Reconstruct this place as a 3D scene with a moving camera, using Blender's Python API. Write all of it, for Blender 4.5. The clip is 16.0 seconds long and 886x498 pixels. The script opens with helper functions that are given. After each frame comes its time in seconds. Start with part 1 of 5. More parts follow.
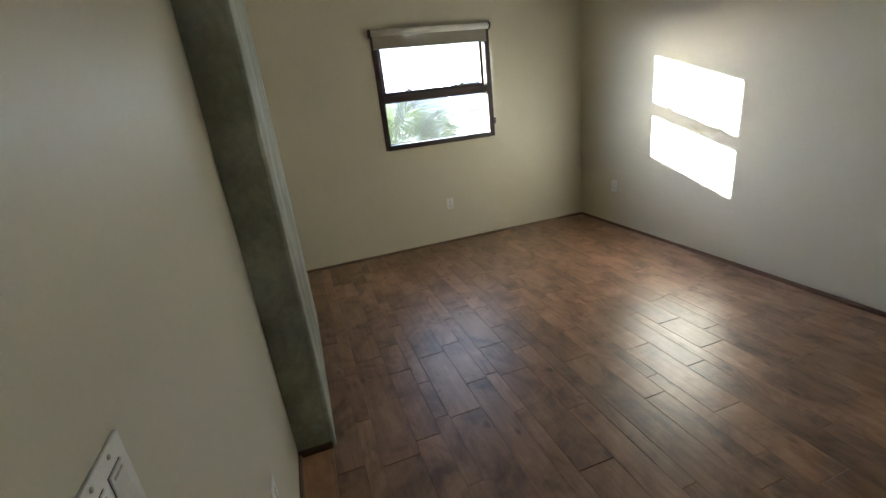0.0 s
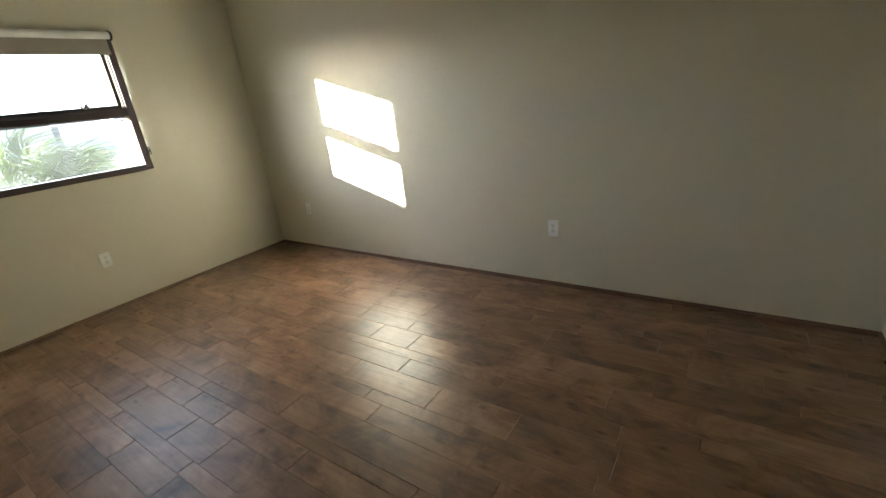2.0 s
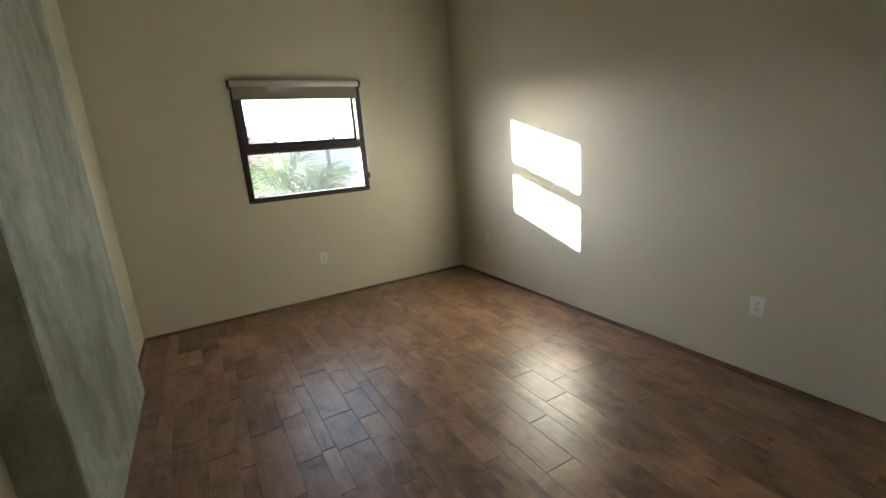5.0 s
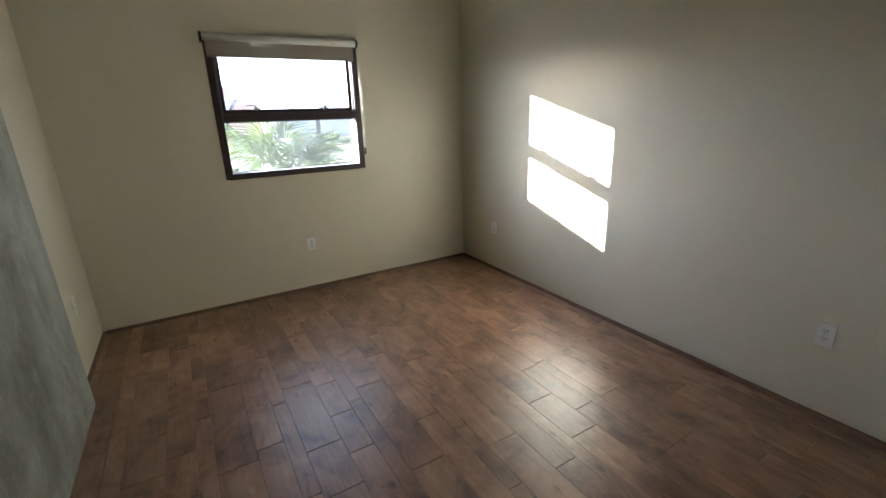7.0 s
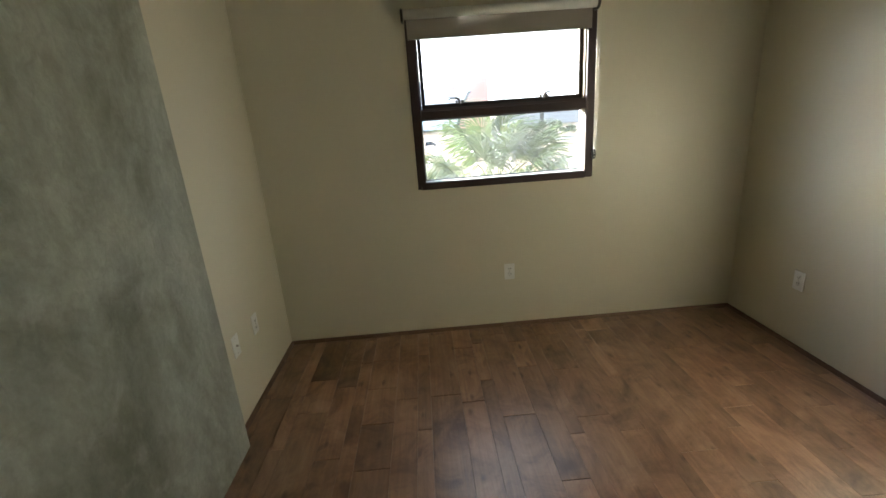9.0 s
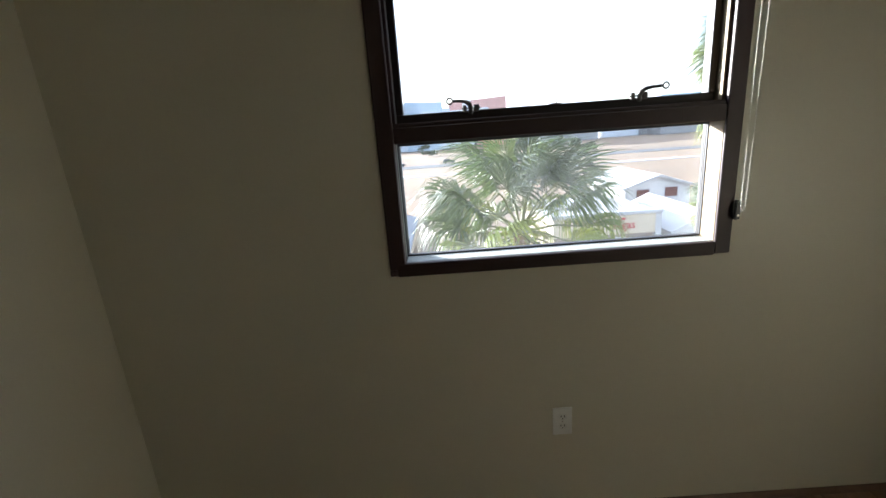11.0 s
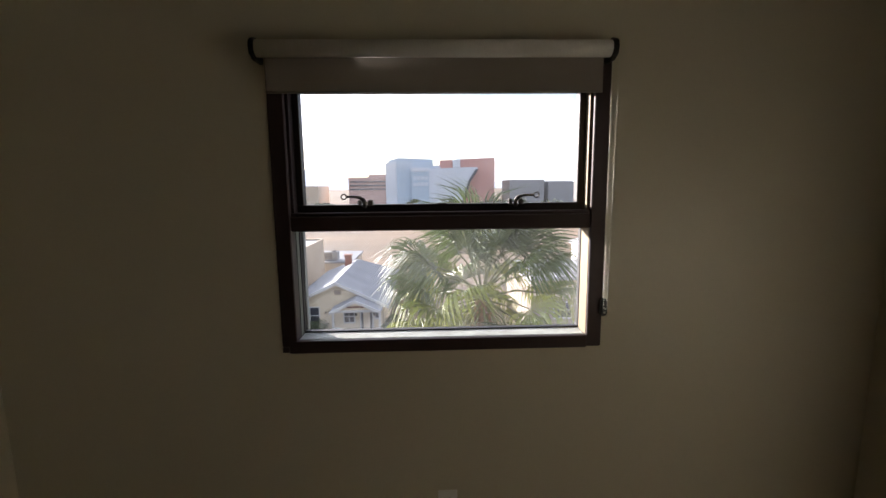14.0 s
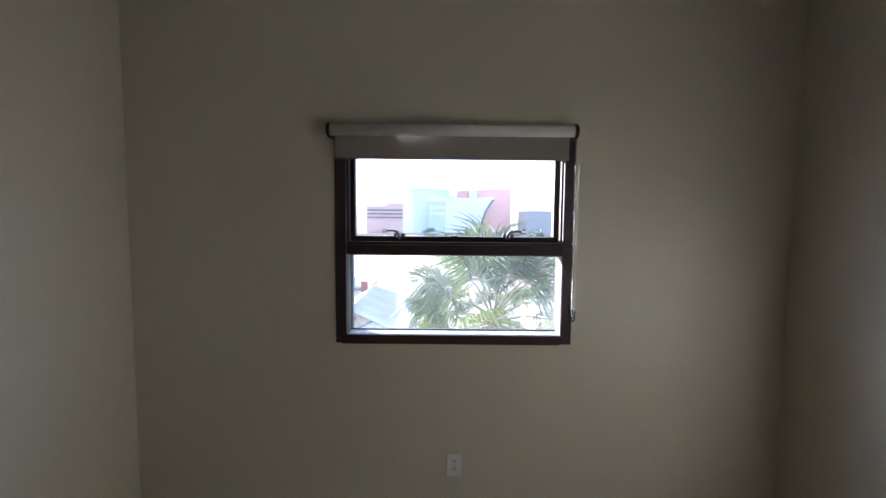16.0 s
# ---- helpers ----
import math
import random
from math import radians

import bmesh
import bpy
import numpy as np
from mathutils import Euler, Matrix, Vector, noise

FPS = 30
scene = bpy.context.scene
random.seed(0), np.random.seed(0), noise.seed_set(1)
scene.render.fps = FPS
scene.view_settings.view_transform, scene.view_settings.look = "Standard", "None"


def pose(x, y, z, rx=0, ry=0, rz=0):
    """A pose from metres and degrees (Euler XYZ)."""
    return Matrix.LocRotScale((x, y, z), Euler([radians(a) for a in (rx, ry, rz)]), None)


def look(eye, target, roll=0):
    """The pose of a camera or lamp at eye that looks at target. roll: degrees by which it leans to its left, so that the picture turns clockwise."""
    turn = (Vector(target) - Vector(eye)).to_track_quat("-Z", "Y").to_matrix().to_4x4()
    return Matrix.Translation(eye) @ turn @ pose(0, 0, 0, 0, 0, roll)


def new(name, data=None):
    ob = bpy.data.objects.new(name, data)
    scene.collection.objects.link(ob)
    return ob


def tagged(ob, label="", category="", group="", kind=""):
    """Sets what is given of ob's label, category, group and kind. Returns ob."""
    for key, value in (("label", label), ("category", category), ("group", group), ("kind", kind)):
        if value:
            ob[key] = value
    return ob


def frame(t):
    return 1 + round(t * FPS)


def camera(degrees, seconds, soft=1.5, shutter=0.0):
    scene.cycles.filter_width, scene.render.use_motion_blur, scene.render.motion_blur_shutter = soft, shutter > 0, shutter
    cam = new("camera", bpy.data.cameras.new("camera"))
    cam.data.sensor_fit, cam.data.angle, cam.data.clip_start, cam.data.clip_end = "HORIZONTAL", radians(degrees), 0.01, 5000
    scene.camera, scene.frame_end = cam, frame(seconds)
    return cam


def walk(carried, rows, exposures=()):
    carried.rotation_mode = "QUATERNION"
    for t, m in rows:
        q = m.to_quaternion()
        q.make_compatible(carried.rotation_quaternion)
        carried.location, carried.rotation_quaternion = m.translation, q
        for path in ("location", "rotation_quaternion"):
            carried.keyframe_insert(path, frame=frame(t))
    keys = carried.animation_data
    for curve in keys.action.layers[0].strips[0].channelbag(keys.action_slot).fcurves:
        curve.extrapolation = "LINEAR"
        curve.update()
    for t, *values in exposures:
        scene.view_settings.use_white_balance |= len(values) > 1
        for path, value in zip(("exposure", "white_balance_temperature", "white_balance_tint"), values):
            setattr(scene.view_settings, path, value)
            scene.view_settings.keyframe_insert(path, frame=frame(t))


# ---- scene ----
cam = camera(91.6, 16.0)
PATH = [
    (0, (0.034, 0.065, 1.465), (0.588, 1.868, 0.8), -6.6),
    (0.5, (0.055, 0.145, 1.388), (1.064, 1.727, 0.698), -4.8),
    (1, (0.133, 0.201, 1.418), (1.534, 1.424, 0.685), -5.7),
    (1.5, (0.197, 0.195, 1.382), (1.781, 1.169, 0.646), -6.3),
    (2, (0.321, 0.101, 1.399), (1.845, 1.194, 0.705), -6.5),
    (2.5, (0.411, -0.012, 1.408), (1.49, 1.549, 0.777), -6.3),
    (3, (0.291, -0.08, 1.473), (0.778, 1.773, 0.898), -6.7),
    (3.5, (0.295, -0.078, 1.5), (0.567, 1.825, 0.95), -7.0),
    (4, (0.327, -0.055, 1.48), (0.857, 1.804, 0.969), -5.3),
    (4.5, (0.345, -0.021, 1.449), (1.178, 1.728, 0.95), -4.0),
    (4.7, (0.39, -0.016, 1.428), (1.336, 1.682, 0.956), -4.4),
    (6.8, (0.589, 0.379, 1.474), (1.486, 2.064, 0.88), -2.2),
    (7, (0.586, 0.458, 1.473), (1.552, 2.103, 0.874), -1.8),
    (7.5, (0.717, 0.647, 1.493), (1.294, 2.469, 0.903), -3.4),
    (8, (0.797, 0.811, 1.508), (0.914, 2.73, 0.957), -4.1),
    (8.5, (0.846, 1.052, 1.473), (0.773, 2.963, 0.889), -3.5),
    (9, (0.901, 1.409, 1.495), (0.96, 3.315, 0.894), -4.2),
    (9.5, (1.014, 1.769, 1.48), (1.039, 3.681, 0.891), -5.5),
    (9.7, (1.036, 1.909, 1.497), (1.001, 3.822, 0.912), -4.8),
    (11.8, (1.063, 3.455, 1.485), (1.106, 5.398, 1.015), -2.7),
    (12, (1.097, 3.598, 1.52), (1.434, 5.515, 1.062), -1.5),
    (12.5, (1.208, 3.654, 1.53), (1.762, 5.538, 1.15), 1.4),
    (13, (1.378, 3.432, 1.549), (1.54, 5.39, 1.175), -0.5),
    (13.5, (1.369, 3.062, 1.565), (1.517, 5.035, 1.272), -0.6),
    (14, (1.38, 2.712, 1.606), (1.446, 4.69, 1.323), -0.6),
    (14.5, (1.486, 2.37, 1.574), (1.479, 4.345, 1.26), -0.4),
    (15, (1.457, 2.211, 1.627), (1.449, 4.196, 1.375), -0.5),
    (15.5, (1.398, 2.15, 1.632), (1.387, 4.138, 1.411), -0.2),
    (16, (1.378, 2.137, 1.645), (1.374, 4.131, 1.496), 0.5),
]
EXPOSURES = [(0, 4.13, 5850, 7), (1.5, 4.28, 6300, 5), (3.5, 4.03, 6400, 4), (4.7, 4.08, 6250, 5), (7.0, 4.01, 5800, 9), (8.0, 3.68, 6200, 5), (9.0, 3.76, 6400, 4), (9.7, 3.56, 6400, 5), (11.8, 1.86, 5550, 10), (12.0, 1.63, 5450, 11), (12.5, 1.18, 5350, 13), (13.0, 0.95, 5850, 16), (13.5, 1.22, 6500, 18), (14.0, 2.0, 6700, 15), (14.5, 2.93, 7000, 18), (15.0, 3.0, 6150, 15), (15.5, 3.15, 5850, 15), (16.0, 3.18, 5350, 16)]
walk(cam, [(t, look(eye, target, roll)) for t, eye, target, roll in PATH], EXPOSURES)

# ---- sky, sun ----
SUN_WAY = Vector((1.0, -0.915, -0.287))
GROUND = -9.75

world = bpy.data.worlds.new("sky")
world.use_nodes = True
scene.world = world
wn, wl = world.node_tree.nodes, world.node_tree.links
sky = wn.new("ShaderNodeTexSky")
sky.sky_type = "NISHITA"
sky.sun_disc = False
sky.sun_elevation = radians(12.0)
sky.sun_rotation = radians(-47.5)
sky.air_density, sky.dust_density = 1.0, 1.5
wco = wn.new("ShaderNodeTexCoord")
wmap = wn.new("ShaderNodeMapping")
wmap.inputs["Scale"].default_value = (1.0, 1.0, 2.2)
wmap.inputs["Location"].default_value = (0.3, 0.55, 0.2)
wnoise = wn.new("ShaderNodeTexNoise")
wnoise.inputs["Scale"].default_value = 2.7
wnoise.inputs["Detail"].default_value = 7
wnoise.inputs["Roughness"].default_value = 0.57
wramp = wn.new("ShaderNodeValToRGB")
wramp.color_ramp.elements[0].position = 0.41
wramp.color_ramp.elements[0].color = (0.16, 0.16, 0.16, 1)
wramp.color_ramp.elements[1].position = 0.60
wmix = wn.new("ShaderNodeMixRGB")
wl.new(wco.outputs["Generated"], wmap.inputs["Vector"])
wl.new(wmap.outputs["Vector"], wnoise.inputs["Vector"])
wl.new(wnoise.outputs["Fac"], wramp.inputs["Fac"])
wl.new(wramp.outputs["Color"], wmix.inputs["Fac"])
wblue = wn.new("ShaderNodeMixRGB")
wblue.blend_type = "MULTIPLY"
wblue.inputs["Fac"].default_value = 1.0
wblue.inputs["Color2"].default_value = (1.6, 1.75, 2.0, 1)
wl.new(sky.outputs["Color"], wblue.inputs["Color1"])
wl.new(wblue.outputs["Color"], wmix.inputs["Color1"])
# brighter thin cloud round the sun
wdot = wn.new("ShaderNodeVectorMath")
wdot.operation = "DOT_PRODUCT"
wdot.inputs[1].default_value = (-SUN_WAY).normalized()
wl.new(wco.outputs["Generated"], wdot.inputs[0])
wpos = wn.new("ShaderNodeMath")
wpos.operation = "MAXIMUM"
wpos.inputs[1].default_value = 0.0
wl.new(wdot.outputs["Value"], wpos.inputs[0])
wpow = wn.new("ShaderNodeMath")
wpow.operation = "POWER"
wpow.inputs[1].default_value = 7.5
wl.new(wpos.outputs[0], wpow.inputs[0])
wgain = wn.new("ShaderNodeMath")
wgain.operation = "MULTIPLY_ADD"
wgain.inputs[1].default_value = 4.8
wgain.inputs[2].default_value = 0.82
wl.new(wpow.outputs[0], wgain.inputs[0])
wglow = wn.new("ShaderNodeVectorMath")
wglow.operation = "SCALE"
wglow.inputs[0].default_value = (11.0, 11.8, 13.2)
wl.new(wgain.outputs[0], wglow.inputs["Scale"])
wl.new(wglow.outputs[0], wmix.inputs["Color2"])
wl.new(wmix.outputs["Color"], wn["Background"].inputs["Color"])
wn["Background"].inputs["Strength"].default_value = 0.05

sun = new("sun", bpy.data.lights.new("sun", "SUN"))
sun.data.energy, sun.data.angle, sun.data.color = 5.0, radians(0.5), (1.0, 0.96, 0.90)
sun.matrix_world = look((-60, 60, 25), Vector((-60, 60, 25)) + SUN_WAY)


# ---- materials ----
def material(name, colour, rough=0.6, metal=0.0, other=None, scale=4.0, stretch=(1, 1, 1), amount=0.5, fine=60.0, bump=0.05,
             depth=0.002, rand=0.0, island=0.0, spec=0.5, coat=0.0):
    """A principled surface in two colours mixed by a large and a fine noise, with a fine relief."""
    m = bpy.data.materials.new(name)
    m.use_nodes = True
    n, l = m.node_tree.nodes, m.node_tree.links
    b = n["Principled BSDF"]
    b.inputs["Roughness"].default_value = rough
    b.inputs["Metallic"].default_value = metal
    b.inputs["Specular IOR Level"].default_value = spec
    b.inputs["Coat Weight"].default_value = coat
    if other is None:
        other = tuple(c * 0.8 for c in colour)
    co = n.new("ShaderNodeTexCoord")
    mp = n.new("ShaderNodeMapping")
    mp.inputs["Scale"].default_value = stretch
    l.new(co.outputs["Object"], mp.inputs["Vector"])
    big = n.new("ShaderNodeTexNoise")
    big.inputs["Scale"].default_value = scale
    big.inputs["Detail"].default_value = 6
    small = n.new("ShaderNodeTexNoise")
    small.inputs["Scale"].default_value = fine
    small.inputs["Detail"].default_value = 4
    for k in (big, small):
        l.new(mp.outputs["Vector"], k.inputs["Vector"])
    add = n.new("ShaderNodeMath")
    add.operation = "MULTIPLY_ADD"
    l.new(small.outputs["Fac"], add.inputs[0])
    add.inputs[1].default_value = 0.4
    l.new(big.outputs["Fac"], add.inputs[2])
    ramp = n.new("ShaderNodeMapRange")
    ramp.inputs["From Min"].default_value = 0.5
    ramp.inputs["From Max"].default_value = 0.95
    ramp.inputs["To Max"].default_value = amount * 2
    l.new(add.outputs[0], ramp.inputs["Value"])
    mix = n.new("ShaderNodeMixRGB")
    mix.inputs["Color1"].default_value = (*colour, 1)
    mix.inputs["Color2"].default_value = (*other, 1)
    l.new(ramp.outputs[0], mix.inputs["Fac"])
    out = mix.outputs["Color"]
    if rand or island:
        hsv = n.new("ShaderNodeHueSaturation")
        src = n.new("ShaderNodeObjectInfo" if rand else "ShaderNodeNewGeometry")
        mr = n.new("ShaderNodeMapRange")
        mr.inputs["To Min"].default_value = 1 - (rand or island)
        mr.inputs["To Max"].default_value = 1 + (rand or island)
        l.new(src.outputs["Random" if rand else "Random Per Island"], mr.inputs["Value"])
        l.new(mr.outputs[0], hsv.inputs["Value"])
        l.new(out, hsv.inputs["Color"])
        out = hsv.outputs["Color"]
    l.new(out, b.inputs["Base Color"])
    if bump:
        bp = n.new("ShaderNodeBump")
        bp.inputs["Strength"].default_value = bump
        bp.inputs["Distance"].default_value = depth
        l.new(small.outputs["Fac"], bp.inputs["Height"])
        l.new(bp.outputs["Normal"], b.inputs["Normal"])
    return m


PAINT = material("warm_white_wall_paint", (0.645, 0.606, 0.490), 0.42, other=(0.60, 0.567, 0.452), scale=1.2, amount=0.4, fine=140, bump=0.25, depth=0.001)
PAINT_BACK = material("ceiling_paint", (0.75, 0.72, 0.66), 0.7, scale=1.0, fine=120, bump=0.2, depth=0.001)
SUBFLOOR = material("subfloor", (0.03, 0.02, 0.015), 0.9)
SHOE_WOOD = material("stained_shoe_wood", (0.10, 0.05, 0.028), 0.5, other=(0.17, 0.10, 0.06), scale=3, stretch=(1, 1, 1), fine=40, bump=0.2)
BRONZE = material("dark_bronze_aluminium", (0.034, 0.018, 0.019), 0.5, 0.0, other=(0.046, 0.025, 0.026), scale=2, fine=90, bump=0.04)
SASH = material("dark_sash_metal", (0.022, 0.016, 0.015), 0.5, 0.0, scale=2, fine=90, bump=0.04)
TAN_REVEAL = material("tan_reveal_paint", (0.22, 0.165, 0.095), 0.6, scale=3, fine=80, bump=0.1)
GREY_REVEAL = material("grey_reveal_paint", (0.17, 0.19, 0.17), 0.6, scale=3, fine=80, bump=0.1)
SILL = material("chipped_sill_paint", (0.44, 0.47, 0.44), 0.65, other=(0.27, 0.275, 0.25), scale=14, stretch=(1, 1.5, 1), amount=0.5, fine=70, bump=0.25, depth=0.003)
STUCCO = material("pale_stucco", (0.30, 0.31, 0.285), 0.85, scale=3, fine=160, bump=0.5, depth=0.003)
GASKET = material("glazing_gasket", (0.03, 0.03, 0.035), 0.6)
TUBE = material("blind_tube_fabric", (0.82, 0.81, 0.78), 0.85, spec=0.05, scale=5, fine=300, bump=0.15, depth=0.0006)
SHADE = material("blind_fabric", (0.30, 0.27, 0.24), 0.9, spec=0.05, other=(0.34, 0.31, 0.28), scale=4, fine=500, bump=0.2, depth=0.0005)
BLACK = material("black_plastic", (0.012, 0.012, 0.013), 0.35, scale=8, fine=120, bump=0.03)
STEEL = material("bead_steel", (0.78, 0.77, 0.74), 0.35, 0.5, scale=8, fine=120, bump=0)
HARDWARE = material("tarnished_window_hardware", (0.075, 0.068, 0.062), 0.55, 0.15, other=(0.15, 0.14, 0.125), scale=40, fine=300, bump=0.1, depth=0.0006)
PLATE = material("white_plate_plastic", (0.86, 0.86, 0.84), 0.3, scale=5, fine=200, bump=0.02)
PLATE_DEVICE = material("white_device_plastic", (0.80, 0.80, 0.78), 0.3, scale=5, fine=200, bump=0.02)
SLOT = material("dark_slot", (0.02, 0.018, 0.016), 0.6)
SCREW = material("plated_screw", (0.5, 0.48, 0.44), 0.35, 0.9)


def concrete(name):
    """Trowelled grey-green concrete with clouding, vertical streaks and fine pits."""
    m = bpy.data.materials.new(name)
    m.use_nodes = True
    n, l = m.node_tree.nodes, m.node_tree.links
    b = n["Principled BSDF"]
    b.inputs["Roughness"].default_value = 0.62
    co = n.new("ShaderNodeTexCoord")
    layers = []
    for scale, stretch, detail, rough in ((1.7, (1, 1, 0.75), 9, 0.62), (5.0, (1, 1.3, 0.3), 6, 0.65), (38.0, (1, 1, 0.8), 5, 0.65), (4.5, (1, 1, 1), 9, 0.7)):
        mp = n.new("ShaderNodeMapping")
        mp.inputs["Scale"].default_value = stretch
        mp.inputs["Location"].default_value = (scale, 0.37 * scale, 1.7)
        l.new(co.outputs["Object"], mp.inputs["Vector"])
        t = n.new("ShaderNodeTexNoise")
        t.inputs["Scale"].default_value = scale
        t.inputs["Detail"].default_value = detail
        t.inputs["Roughness"].default_value = rough
        t.inputs["Distortion"].default_value = 0.6
        l.new(mp.outputs["Vector"], t.inputs["Vector"])
        layers.append(t.outputs["Fac"])
    ramp = n.new("ShaderNodeValToRGB")
    e = ramp.color_ramp.elements
    e[0].position, e[0].color = 0.30, (0.135, 0.14, 0.100, 1)
    e[1].position, e[1].color = 0.72, (0.48, 0.495, 0.450, 1)
    mid = e.new(0.5)
    mid.color = (0.30, 0.315, 0.268, 1)
    l.new(layers[0], ramp.inputs["Fac"])
    streak = n.new("ShaderNodeMapRange")
    for k, v in (("From Min", 0.35), ("From Max", 0.7), ("To Min", 0.84), ("To Max", 1.10)):
        streak.inputs[k].default_value = v
    l.new(layers[1], streak.inputs["Value"])
    grit = n.new("ShaderNodeMapRange")
    for k, v in (("From Min", 0.3), ("From Max", 0.7), ("To Min", 0.86), ("To Max", 1.1)):
        grit.inputs[k].default_value = v
    l.new(layers[2], grit.inputs["Value"])
    mul = n.new("ShaderNodeMath")
    mul.operation = "MULTIPLY"
    l.new(streak.outputs[0], mul.inputs[0])
    l.new(grit.outputs[0], mul.inputs[1])
    hsv = n.new("ShaderNodeHueSaturation")
    l.new(ramp.outputs["Color"], hsv.inputs["Color"])
    l.new(mul.outputs[0], hsv.inputs["Value"])
    pale = n.new("ShaderNodeMapRange")
    for k, v in (("From Min", 0.52), ("From Max", 0.72), ("To Max", 0.38)):
        pale.inputs[k].default_value = v
    l.new(layers[3], pale.inputs["Value"])
    mix = n.new("ShaderNodeMixRGB")
    mix.inputs["Color2"].default_value = (0.50, 0.51, 0.47, 1)
    l.new(pale.outputs[0], mix.inputs["Fac"])
    l.new(hsv.outputs["Color"], mix.inputs["Color1"])
    crack_map = n.new("ShaderNodeMapping")
    crack_map.inputs["Scale"].default_value = (1.0, 1.6, 0.28)
    warp = n.new("ShaderNodeVectorMath")
    warp.operation = "MULTIPLY_ADD"
    warp.inputs[1].default_value = (0.5, 0.5, 0.5)
    spread = n.new("ShaderNodeTexNoise")
    spread.inputs["Scale"].default_value = 5.0
    spread.inputs["Detail"].default_value = 6
    l.new(co.outputs["Object"], spread.inputs["Vector"])
    l.new(spread.outputs["Color"], warp.inputs[0])
    l.new(co.outputs["Object"], warp.inputs[2])
    l.new(warp.outputs[0], crack_map.inputs["Vector"])
    cells = n.new("ShaderNodeTexVoronoi")
    cells.feature = "DISTANCE_TO_EDGE"
    cells.inputs["Scale"].default_value = 1.5
    l.new(crack_map.outputs["Vector"], cells.inputs["Vector"])
    hair = n.new("ShaderNodeMapRange")
    for k, v in (("From Min", 0.002), ("From Max", 0.022), ("To Min", 0.15), ("To Max", 0.0)):
        hair.inputs[k].default_value = v
    l.new(cells.outputs["Distance"], hair.inputs["Value"])
    veins = n.new("ShaderNodeMixRGB")
    veins.blend_type = "MULTIPLY"
    veins.inputs["Color2"].default_value = (0.42, 0.41, 0.38, 1)
    l.new(hair.outputs[0], veins.inputs["Fac"])
    l.new(mix.outputs["Color"], veins.inputs["Color1"])
    l.new(veins.outputs["Color"], b.inputs["Base Color"])
    bp = n.new("ShaderNodeBump")
    bp.inputs["Strength"].default_value = 0.35
    bp.inputs["Distance"].default_value = 0.004
    l.new(layers[2], bp.inputs["Height"])
    l.new(bp.outputs["Normal"], b.inputs["Normal"])
    return m


CONCRETE = concrete("trowelled_concrete")


